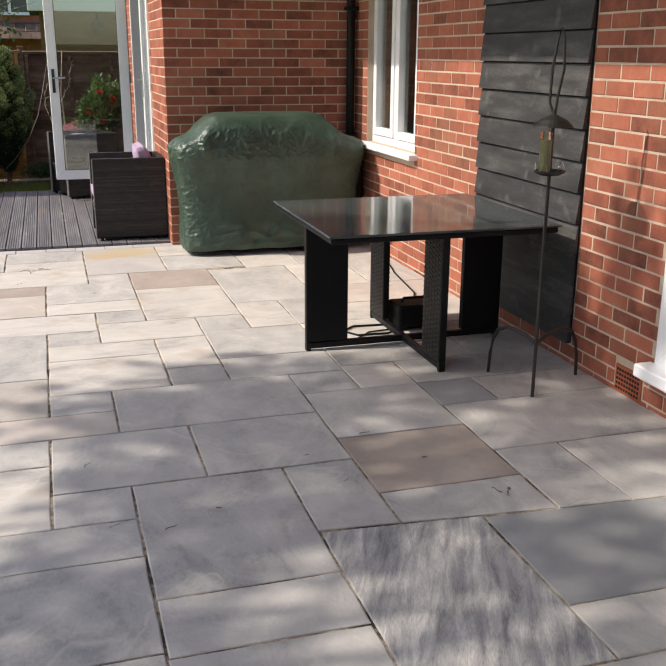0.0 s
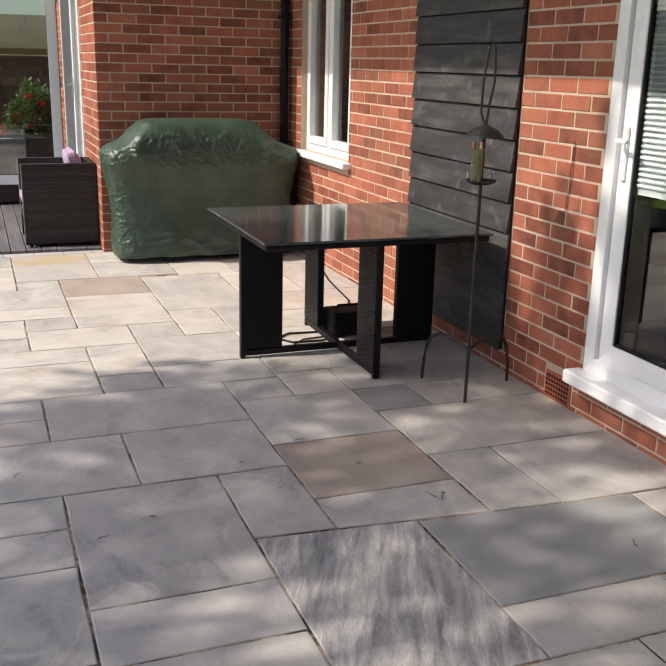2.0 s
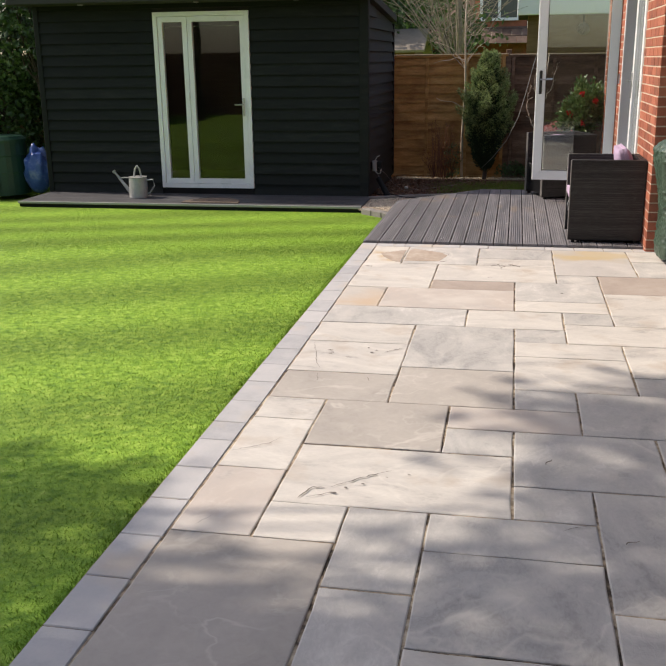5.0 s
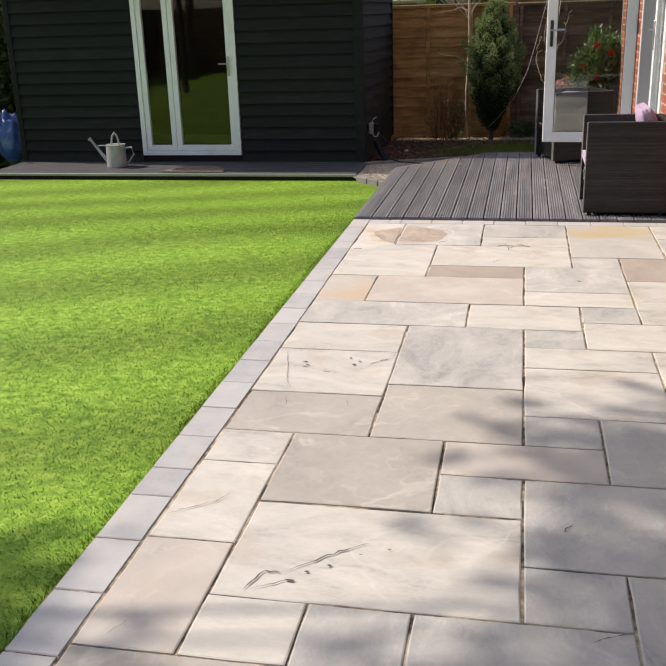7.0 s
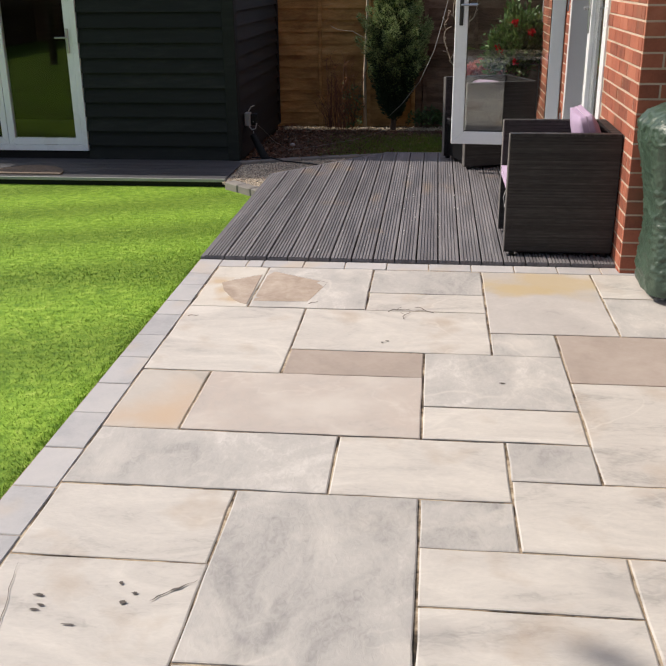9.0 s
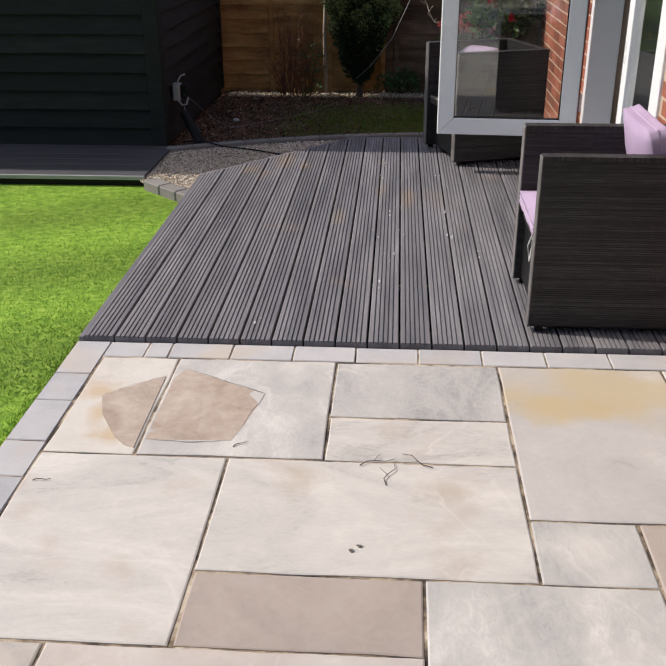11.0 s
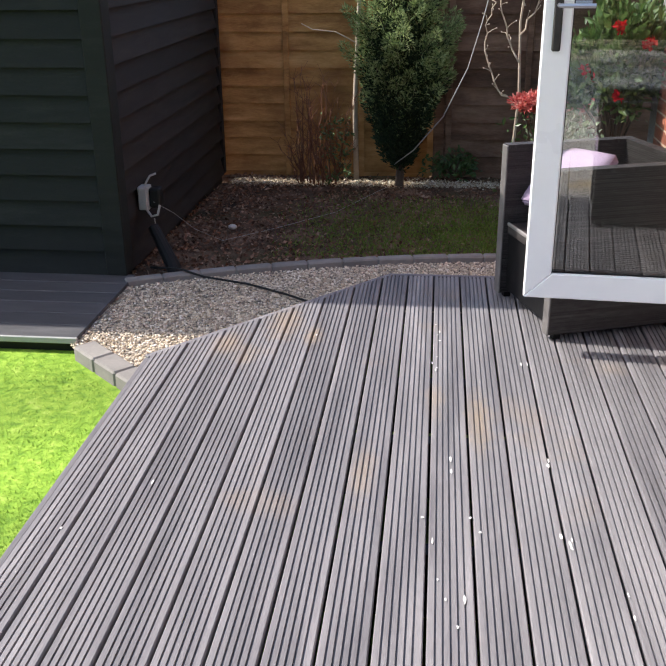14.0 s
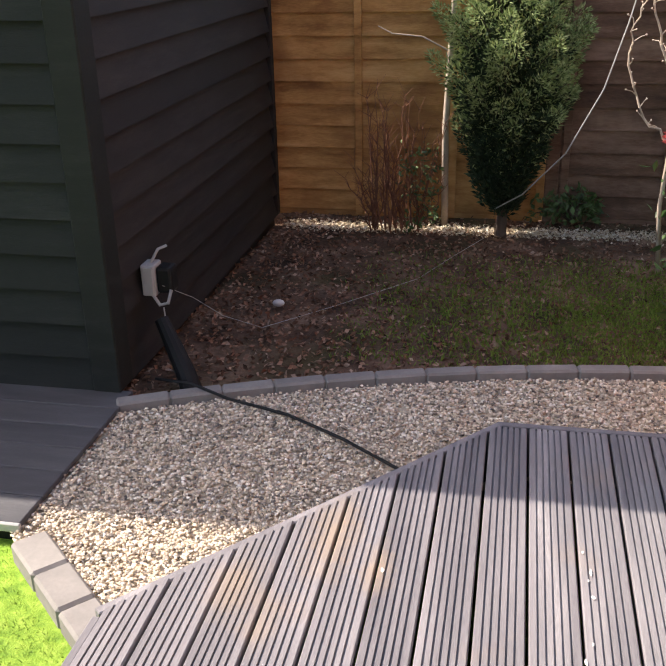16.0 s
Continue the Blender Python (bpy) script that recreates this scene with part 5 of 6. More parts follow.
def tree(x, y, z, trunk, crown, size, count, leaf, label, seed, clump=0.55, clumps=120, material=None, broad=False):
    """A tapered trunk, limbs and a loose crown of many leaves with gaps; broad: a wide, evenly filled crown."""
    t = thing("tree", x, y, z, label, "tree")
    r, rng = random.Random(seed), np.random.default_rng(seed)
    part("trunk", tube(bend((0, 0, 0), (0, 0, crown * 0.95), 0, 8, 0.05 * trunk / 0.12, r), trunk, 10, end=trunk * 0.35), BARK, t)
    bm, cl = bmesh.new(), []
    for i in range(clumps):
        d = rng.normal(0, 1, 3)
        d /= np.linalg.norm(d)
        if broad:
            a, out = i * 2.39996, math.sqrt((i + 0.5) / clumps)
            c, b = math.cos(a), math.sin(a)
            out /= (abs(c) ** 3 + abs(b) ** 3) ** (1 / 3)
            # squared, skewed outline set by the shadow the crown must cast
            tip = np.array([c * out * size[0], b * out * size[1] - 0.16 * c * out * size[0], crown]) + rng.normal(0, 1, 3) * np.array([0.09, 0.09, size[2] * 0.25])
            if noise.noise(Vector((tip[0] * 1.1, tip[1] * 1.1, seed))) < -0.17 and out < 0.8:
                continue
        else:
            tip = d * np.array(size) * rng.uniform(0.35, 1.0) ** 0.6 + np.array([0, 0, crown])
        if i % 2 == 0:
            tube(bend((0, 0, crown * r.uniform(0.45, 0.9)), tuple(tip), -0.2, 4, 0.08, r), trunk * 0.28, 5, bm, trunk * 0.05)
        cl.append(tip + rng.normal(0, clump * 0.5, (count // clumps, 3)))
    part("limb", bm, BARK, t)
    c = np.concatenate(cl)
    leaves("crown", c, rng.normal(0, 1, c.shape), leaf, material or LEAF_TREE, t, seed + 1, 0.6)
    return t


# unseen trees inferred from dappled shade; slim and slender crowns added to extend it
tree(-5.78, -4.82, -0.03, 0.07, 8.8, (1.80, 2.45, 0.7), 11500, 0.15, "tall leafy tree out of view, shading the near patio", 101, 0.36, 130, None, True)
tree(-2.75, -5.45, -0.03, 0.045, 8.8, (0.95, 1.5, 0.8), 1250, 0.15, "slim leafy tree out of view, added to shade the patio door", 105, 0.36, 36, None, True)
tree(-8.25, -5.3, -0.03, 0.06, 8.6, (0.95, 1.0, 0.8), 2600, 0.15, "slender leafy tree out of view, added to shade the near paving", 108, 0.34, 32, None, True)
tree(-9.75, -3.75, -0.03, 0.1, 8.6, (0.7, 0.5, 0.7), 900, 0.16, "tall leafy tree out of view, added to shade the lawn", 111, 0.30, 12)
tree(-7.2, -9.4, -0.03, 0.12, 8.4, (3.6, 2.3, 1.6), 8800, 0.16, "tall leafy tree out of view, shading the near patio", 115, 0.4, 108)
# left of the garden room
tree(-5.35, 4.75, -0.19, 0.05, 2.6, (0.9, 0.8, 0.9), 3600, 0.09, "slim multi-stem tree beside the garden room", 121, 0.35, 60)
tree(-6.6, 5.5, -0.19, 0.09, 1.7, (1.5, 0.7, 1.6), 12000, 0.10, "dense dark evergreen hedge tree behind the lawn", 131, 0.4, 150, LEAF_GLOSSY)
tree(-8.2, 4.6, -0.19, 0.09, 1.7, (1.2, 1.0, 1.6), 9000, 0.10, "dense dark evergreen hedge tree behind the lawn", 141, 0.4, 120, LEAF_GLOSSY)

# ---- beyond the fence ----
for k, x in enumerate((-7.5, -4.6, -1.4)):
    tree(x, 17.2, -0.2, 0.12, 1.9, (2.0, 0.9, 2.0), 5200, 0.16, "dense dark evergreen tree in the neighbouring garden", 161 + k, 0.5, 90, LEAF_GLOSSY)
tree(-2.2, 12.5, -0.2, 0.16, 3.6, (2.6, 1.2, 1.6), 9000, 0.12, "leafy evergreen tree behind the neighbouring shed", 151, 0.5, 120)
bt = thing("bare_tree", 0.15, 10.2, -0.2, "bare tree with tangled pale twigs", "tree")
part("trunk", tube([(0, 0, 0), (0.05, 0, 1.6), (-0.02, 0, 3.0), (0.06, 0, 4.5)], 0.09, 8, end=0.03), BARK_GREY, bt)
bare_branches(bt, (0.0, 0, 1.5), BARK_GREY, 7, 2.4, 2.3, 24, 0.013, 2.0)
annex = tagged(new("neighbour_annex"), "honey timber clad flat-roofed annex with white fascia", "building")
part("wall", box(1.45, 14.05, -0.2, 6.5, 17, 2.4), TIMBER_WALL, annex)
for i in range(16):
    part("board", board_x(1.43, 6.5, 0.0 + 0.15 * i, 0.149, 14.04, 0.016, -1, "y"), TIMBER_WALL, annex)
part("fascia", box(1.2, 13.75, 2.4, 6.7, 13.9, 2.72, 0.01), UPVC, annex)
part("roof", box(1.22, 13.9, 2.42, 6.68, 17.2, 2.78), FELT, annex)
ball = thing("hanging_ball", 2.62, 13.93, 2.10, "dark round hanging basket on the annex wall", "hanging basket")
bm = bmesh.new()
bmesh.ops.create_icosphere(bm, subdivisions=3, radius=0.13)
for v in bm.verts:
    v.co *= 1 + 0.18 * noise.noise(v.co * 22)
part("body", bm, BARK, ball)
part("bracket", tube([(0, 0.05, 0.45), (0, 0, 0.44), (0, 0, 0.1)], 0.012, 6), BLACK, ball)

house = tagged(new("neighbour_house"), "brick house with brown tiled roof and small window", "house")
part("wall", box(-4.5, 21, -0.2, 8, 28, 2.1), BRICK, house)
bm = bmesh.new()
for i in range(22):
    for j in range(46):
        x = -4.9 + j * 0.29 + (0.145 if i % 2 else 0)
        block(bm, x, 0, 0, x + 0.283, 0.30, 0.03, 0, pose(0, 20.6 + 0.21 * i, 1.9 + 0.21 * i, 42, 0, 0))
part("roof", bm, ROOF_TILE, house)
w = part("window", frame_bars(bmesh.new(), "y", 20.95, 0.12, 0.1, 1.25, 2.55, 3.45, 0.08, (0.62,)), UPVC, house)
part("dormer", box(-0.1, 21.05, 2.3, 1.45, 23.5, 3.7), BRICK, house)
part("pane", box(0.18, 20.99, 2.62, 1.18, 21.02, 3.38), SMOKED, w)
nshed = tagged(new("neighbour_shed"), "small timber shed with pale weathered pitched roof", "shed")
part("wall", box(-2.3, 11.2, -0.2, -0.75, 12.8, 1.72), TIMBER_WALL, nshed)
bm = bmesh.new()
for s in (1, -1):
    block(bm, -2.5, -0.05, 0, -0.55, 1.0, 0.05, 0.004, pose(0, 12.0 - 0.93 * s if s > 0 else 12.93, 1.66, 24 if s > 0 else 156, 0, 0))
part("roof", bm, FELT_PALE, nshed)


# ---- furniture ----
def weave(bm, x0, x1, z0, z1, y, out, pitch=0.0086, seed=0):
    """Rows of flat woven strands on one face."""
    r = random.Random(seed)
    z = z0
    while z < z1 - pitch * 0.5:
        w = pitch * r.uniform(0.86, 0.98)
        reach = out * r.uniform(0.75, 1.0)
        block(bm, x0, min(y, y + reach), z, x1, max(y, y + reach), z + w)
        z += pitch


def armchair(x, y, z, turn, label):
    """Front towards local -x; the two arms are tall woven side panels."""
    c = thing("armchair", x, y, z, label, "armchair", "wicker armchairs", turn)
    w, d, h = 0.56, 0.60, 0.685
    for side in (-1, 1):
        yy = side * (w / 2 - 0.025)
        arm = part("arm_panel", box(0.0, yy - 0.022, 0.02, d, yy + 0.022, h, 0.008), WICKER, c)
        bm = bmesh.new()
        weave(bm, 0.004, d - 0.004, 0.035, h - 0.012, yy - 0.022, -0.0025, seed=1)
        weave(bm, 0.004, d - 0.004, 0.035, h - 0.012, yy + 0.022, 0.0025, seed=2)
        tagged(part("weave", bm, WICKER, arm), kind="stuff")
        r = random.Random(9)
        bm = bmesh.new()
        for i in range(66):
            a = 0.003 + i * (d - 0.006) / 66
            block(bm, a, yy - 0.0265, h - 0.012, a + 0.0084, yy + 0.0265, h + 0.003 + r.uniform(0, 0.0012))
        tagged(part("rim", bm, WICKER, arm), kind="stuff")
        bm = box(-0.004, yy - 0.026, 0.02, 0.004, yy + 0.026, h, 0.003)
        part("edge_post", bm, WICKER_PALE, arm)
        for xx in (0.03, d - 0.06):
            part("foot", box(xx, yy - 0.015, 0.0, xx + 0.03, yy + 0.015, 0.022), BLACK, arm)
    part("seat_frame", box(0.02, -w / 2 + 0.05, 0.30, d - 0.03, w / 2 - 0.05, 0.345, 0.006), WICKER, c)
    part("seat_front", box(0.03, -w / 2 + 0.05, 0.04, 0.05, w / 2 - 0.05, 0.30, 0.004), BLACK, c)
    bm = box(d - 0.05, -w / 2 + 0.05, 0.03, d - 0.005, w / 2 - 0.05, h, 0.008)
    back = part("backrest", bm, WICKER, c)
    bm = bmesh.new()
    r = random.Random(12)
    z = 0.36
    while z < h - 0.01:
        block(bm, d - 0.0535, -w / 2 + 0.052, z, d - 0.049, w / 2 - 0.052, z + 0.0086 * r.uniform(0.72, 0.95))
        z += 0.0086
    tagged(part("weave", bm, WICKER, back), kind="stuff")
    bm = bmesh.new()
    for i in range(50):
        a = -w / 2 + 0.051 + i * (w - 0.102) / 50
        block(bm, d - 0.053, a, h - 0.012, d - 0.003, a + 0.0078, h + 0.003 + r.uniform(0, 0.0012))
    tagged(part("rim", bm, WICKER, back), kind="stuff")
    part("front_rail", box(0.018, -w / 2 + 0.05, 0.335, 0.030, w / 2 - 0.05, 0.352, 0.004), WICKER_PALE, c)
    return c


def cushion(name, x, y, z, sx, sy, sz, label, turn=0.0, tilt=0.0):
    t = thing(name, x, y, z, label, "cushion", turn=turn)
    bm = bmesh.new()
    bmesh.ops.create_cube(bm, size=1)
    bmesh.ops.subdivide_edges(bm, edges=bm.edges, cuts=7, use_grid_fill=True)
    for v in bm.verts:
        u, w, q = v.co * 2
        puff = (1 - u ** 4) * (1 - w ** 4)
        v.co = Vector((u * sx / 2 * (1 - 0.03 * (1 - abs(q))), w * sy / 2, q * sz / 2 * (0.45 + 0.55 * puff) + 0.006 * noise.noise(Vector((u * 3, w * 3, q + x)))))
    bmesh.ops.rotate(bm, matrix=Matrix.Rotation(radians(tilt), 3, "Y"), verts=bm.verts)
    low = min(v.co.z for v in bm.verts)
    bmesh.ops.translate(bm, vec=(0, 0, -low), verts=bm.verts)
    rim = [Vector((sx / 2 * 0.985 * c, sy / 2 * 0.985 * d, 0)) for c, d in ((-1, -1), (1, -1), (1, 1), (-1, 1), (-1, -1))]
    lean = Matrix.Rotation(radians(tilt), 3, "Y")
    part("body", bm, LILAC, t, smooth=True)
    part("piping", tube([lean @ p - Vector((0, 0, low)) for p in rim], 0.005, 6), PIPING, t, "raised piped seam")
    return t


armchair(1.735, 0.41, DECK_Z, 0, "dark woven wicker armchair beside the french doors")
s1 = cushion("seat_cushion", 2.0, 0.41, DECK_Z + 0.345, 0.54, 0.44, 0.10, "lilac seat cushion on the wicker armchair")
part("tie", tube([(-0.255, -0.17, 0.03), (-0.275, -0.17, -0.03), (-0.268, -0.19, -0.085), (-0.26, -0.155, -0.06), (-0.255, -0.16, 0.02)], 0.003, 5), DROPPING, s1)
cushion("back_cushion", 2.19, 0.40, DECK_Z + 0.44, 0.34, 0.44, 0.14, "lilac scatter cushion against the chair back", 0, 72)
a2 = copy_thing(bpy.data.objects["armchair"], pose(1.487, 2.885, DECK_Z, 0, 0, 19))
a2["label"] = "dark woven wicker armchair behind the open door"
cushion("seat_cushion", 1.795, 2.991, DECK_Z + 0.345, 0.42, 0.44, 0.09, "lilac seat cushion on the far armchair", 19)
cushion("back_cushion", 1.675, 3.09, DECK_Z + 0.425, 0.30, 0.30, 0.10, "lilac scatter cushion leaning in the far armchair", 48, -42)

# dining table
table = thing("dining_table", 3.235, -3.215, 0.0, "square glass-topped wicker dining table", "table")
part("tabletop", box(-0.612, -0.572, 0.725, 0.612, 0.572, 0.737, 0.003), SMOKED, table, "smoked reflective glass top")
part("top_frame", box(-0.60, -0.56, 0.695, 0.60, 0.56, 0.7235, 0.006), BLACK, table)
for i, (ang, reach) in enumerate(((180, 0.575), (270, 0.54), (0, 0.575), (90, 0.54))):
    m = pose(0.0, 0.0, 0, 0, 0, ang)
    bm = box(reach - 0.235, -0.019, 0.05, reach, 0.019, 0.695, 0.004, m)
    leg = part("leg", bm, BLACK, table)
    bm = bmesh.new()
    r = random.Random(i)
    for s in (-1, 1) if i % 2 else ():
        z = 0.06
        while z < 0.69:
            for k in range(6):
                a = reach - 0.228 + k * 0.0375
                if (k + int(z * 80)) % 2:
                    block(bm, a, 0.019 * s if s > 0 else -0.0225, z, a + 0.03, 0.0225 if s > 0 else -0.019, z + 0.0105)
            z += 0.0125
    bmesh.ops.transform(bm, matrix=m, verts=bm.verts)
    if i % 2:
        tagged(part("weave", bm, WICKER, leg), kind="stuff")
    else:
        bm.free()
    part("rail", box(0.0, -0.016, 0.012, reach - 0.002, 0.016, 0.046, 0.003, m), BLACK, leg)
    part("foot", box(reach - 0.026, -0.018, 0.0, reach, 0.018, 0.05, 0.002, m), BLACK, leg)

speaker = thing("outdoor_speaker", 3.42, -2.92, 0.0, "black box speaker under the table", "speaker")
part("cabinet", box(-0.14, -0.09, 0.012, 0.16, 0.10, 0.15, 0.012, seg=2), RUBBER, speaker)
part("grille", box(-0.13, -0.096, 0.025, 0.10, -0.089, 0.14, 0.003), BLACK, speaker)
part("handle", tube([(-0.09, 0, 0.148), (-0.08, 0, 0.175), (0.10, 0, 0.175), (0.11, 0, 0.148)], 0.008, 6), RUBBER, speaker)
for xx in (-0.11, 0.13):
    part("foot", box(xx - 0.015, -0.07, 0, xx + 0.015, 0.08, 0.013), RUBBER, speaker)
lead = tube([Vector(p) for p in ((3.36, -2.98, 0.02), (3.2, -3.05, 0.008), (3.02, -3.04, 0.008), (2.96, -2.94, 0.008), (3.05, -2.86, 0.008), (3.3, -2.88, 0.008), (3.5, -2.7, 0.008), (3.7, -2.2, 0.008), (3.78, -1.6, 0.008), (3.87, -1.2, 0.008))], 0.006, 6)
tagged(part("power_cable", lead, RUBBER), "thin black cable trailing across the paving", "cable")
lead = tube([Vector(p) for p in ((3.30, -3.02, 0.01), (3.22, -3.12, 0.008), (3.12, -3.16, 0.008), (3.0, -3.1, 0.008), (3.1, -3.0, 0.008), (3.3, -2.97, 0.008))], 0.005, 6)
tagged(part("power_cable", lead, RUBBER), "loop of black cable lying under the table", "cable")

# bird feeder
feeder = thing("bird_feeder", 3.507, -4.20, 0.0, "black iron bird feeder stand with seed tube", "bird feeder")
part("pole", tube([(0, 0, 0), (0.006, 0.003, 0.8), (0.012, 0.006, 1.33)], 0.0085, 8), IRON, feeder)
part("hook", tube([(0.012, 0.006, 1.30), (-0.005, 0.02, 1.36), (-0.008, 0.01, 1.5), (0.002, -0.004, 1.63), (0.012, -0.012, 1.668), (0.022, -0.02, 1.63), (0.03, -0.02, 1.5), (0.02, 0.0, 1.38), (0.012, 0.006, 1.27)], 0.0065, 7), IRON, feeder)
for pts in ([(0.0, 0.0, 0.265), (-0.008, 0.08, 0.285), (-0.02, 0.16, 0.29), (-0.03, 0.24, 0.28), (-0.036, 0.31, 0.25), (-0.039, 0.355, 0.19), (-0.04, 0.378, 0.11), (-0.04, 0.39, 0.0)], [(0.0, 0.0, 0.265), (0.08, 0.05, 0.285), (0.16, 0.10, 0.29), (0.235, 0.145, 0.28), (0.30, 0.185, 0.25), (0.34, 0.21, 0.19), (0.36, 0.22, 0.11), (0.367, 0.225, 0.0)]):
    part("leg", tube(pts, 0.0085, 8), IRON, feeder)
part("cap", lathe([(0.088, 1.255), (0.085, 1.262), (0.06, 1.285), (0.03, 1.30), (0.012, 1.31)], 24, centre=(0.012, 0.006)), IRON, feeder)
part("tray", lathe([(0.04, 1.045), (0.068, 1.058), (0.07, 1.066), (0.064, 1.066), (0.04, 1.055)], 24, centre=(0.01, 0.006)), IRON, feeder)
seed_tube = part("seed_tube", lathe([(0.027, 1.062), (0.027, 1.235)], 18, centre=(-0.012, 0.014)), clear("clear_plastic", (0.9, 0.9, 0.82), 0.1), feeder)
part("seed", lathe([(0.0235, 1.066), (0.0235, 1.20)], 14, centre=(-0.012, 0.014)), CREAM, seed_tube)
for a in range(5):
    t = 2 * math.pi * a / 5
    cx, cy = 0.01 + 0.062 * math.cos(t), 0.006 + 0.062 * math.sin(t)
    part("wire_loop", tube([(cx + 0.016 * math.cos(t + 1.57) * math.cos(s), cy + 0.016 * math.sin(t + 1.57) * math.cos(s), 1.066 + 0.032 * math.sin(s)) for s in (0, 0.6, 1.2, 1.57, 2.0, 2.6, 3.14)], 0.0015, 5), STEEL, feeder)


# covered barbecue
def barbecue():
    t = thing("covered_barbecue", 3.10, -0.42, 0.0, "large barbecue under a wrinkled green cover", "barbecue")
    bm = bmesh.new()
    levels = ((0.055, 0.72, 0.245, 0.0), (0.09, 0.725, 0.25, 0.0), (0.30, 0.735, 0.235, 0.0), (0.58, 0.75, 0.235, 0.0), (0.70, 0.765, 0.255, 0.0), (0.77, 0.775, 0.285, 0.0), (0.84, 0.77, 0.29, 0.0), (0.89, 0.735, 0.288, 0.0), (0.94, 0.66, 0.28, -0.01), (1.00, 0.56, 0.262, -0.02), (1.05, 0.49, 0.235, -0.03), (1.085, 0.455, 0.20, -0.03), (1.102, 0.40, 0.15, -0.03), (1.11, 0.25, 0.06, -0.03))
    n = 400
    rings = []
    for z, a, b, cx in levels:
        e = 0.40 if z < 0.9 else 0.34
        turn = np.linspace(0, 2 * math.pi, 4001)
        px = a * np.sign(np.cos(turn)) * np.abs(np.cos(turn)) ** e + cx
        py = b * np.sign(np.sin(turn)) * np.abs(np.sin(turn)) ** e
        run = np.concatenate([[0], np.cumsum(np.hypot(np.diff(px), np.diff(py)))])
        at = np.arange(n) / n * run[-1]
        rings.append([Vector((float(u), float(v), z)) for u, v in zip(np.interp(at, run, px), np.interp(at, run, py))])
    fine = []
    for a, b in zip(rings, rings[1:]):
        steps = max(1, int((b[0].z - a[0].z) / 0.0085))
        for k in range(steps):
            fine.append([p.lerp(q, k / steps) for p, q in zip(a, b)])
    fine.append(rings[-1])
    grid = []
    for ring in fine:
        row = []
        for p in ring:
            q = p.copy()
            n3 = lambda k, kz, o=0.0: noise.noise(Vector((p.x * k + o, p.y * k, p.z * kz + o)))
            band = math.exp(-((p.z - 0.86) / 0.15) ** 2)
            hood = 1.0 if p.z > 1.03 else 0.0
            drape = 0.014 * n3(3.2, 0.9) + 0.008 * n3(7, 1.4, 3.0)
            ridge = lambda k, kz, o, w: math.exp(-(n3(k, kz, o) / w) ** 2)
            crease = 0.010 * ridge(9, 12, 1.0, 0.08) + 0.010 * ridge(17, 24, 5.0, 0.10) + 0.007 * ridge(30, 38, 9.0, 0.15)
            side = smooth01((abs(p.x) - 0.50) / 0.16) * smooth01((p.z - 0.05) / 0.1) * (1 - smooth01((p.z - 0.55) / 0.2))
            low_crease = (0.28 - abs(n3(8, 12, 8.0))) * 0.034 * math.exp(-((p.z - 0.12) / 0.12) ** 2)
            tent = 0.042 * math.exp(-((abs(p.x + 0.03) - 0.50) / 0.045) ** 2) * smooth01((1.06 - p.z) / 0.12) * smooth01((p.z - 0.74) / 0.14)
            sag = -0.034 * math.exp(-((p.z - 0.42) / 0.22) ** 2) * (1 - 0.5 * abs(p.x))
            d = Vector((p.x * 0.45, p.y, 0)).normalized()
            q += d * (drape + crease * band * (1 - 0.85 * hood) + low_crease + 0.6 * crease * side + tent + sag)
            q.z += (0.010 * n3(10, 10, 2.0) + 0.012 * (0.3 - abs(n3(16, 16, 6.0)))) * band
            q.z -= 0.030 * smooth01((abs(p.x + 0.03) - 0.45) / 0.10) * math.exp(-((p.z - 0.97) / 0.06) ** 2)
            if p.z < 0.06:
                q.z = 0.045 + 0.03 * noise.noise(Vector((p.x * 4, p.y * 4, 0)))
            row.append(bm.verts.new(q))
        grid.append(row)
    for low, high in zip(grid, grid[1:]):
        for i in range(n):
            f = bm.faces.new((low[i], low[(i + 1) % n], high[(i + 1) % n], high[i]))
            f.smooth = True
    bm.faces.new(grid[-1])
    part("cover", bm, COVER, t)
    for x in (-0.5, 0.5):
        part("wheel", lathe([(0.05, -0.03), (0.06, -0.02), (0.06, 0.02), (0.05, 0.03)], 16), RUBBER, t).matrix_basis = pose(x, 0.1, 0.062, 90, 0, 0)
    return t


barbecue()
tank = thing("gas_bottle", 3.83, -0.40, 0.0, "dark gas bottle tucked beside the barbecue", "gas bottle")
part("body", lathe([(0.07, 0), (0.085, 0.02), (0.09, 0.1), (0.09, 0.62), (0.07, 0.72), (0.03, 0.76), (0.025, 0.8)], 18), RUBBER, tank)

# things by the garden room
can = thing("watering_can", -3.42, 3.30, -0.128, "galvanised metal watering can on the deck strip", "watering can")
part("body", lathe([(0.115, 0.0), (0.12, 0.01), (0.112, 0.25), (0.118, 0.262), (0.11, 0.262)], 22), ZINC, can)
part("spout", tube([(-0.10, 0, 0.05), (-0.2, 0, 0.18), (-0.30, 0, 0.31)], 0.024, 10, end=0.013), ZINC, can)
part("rose", lathe([(0.013, 0), (0.022, 0.035), (0.022, 0.042)], 16), ZINC, can).matrix_basis = pose(-0.295, 0, 0.30, 0, -40, 0)
part("brace", tube([(-0.108, 0, 0.245), (-0.17, 0, 0.25), (-0.245, 0, 0.242)], 0.007, 8), ZINC, can)
part("handle", tube([(-0.05, 0, 0.262), (-0.03, 0, 0.36), (0.0, 0, 0.40), (0.03, 0, 0.36), (0.05, 0, 0.262)], 0.012, 8), ZINC, can)
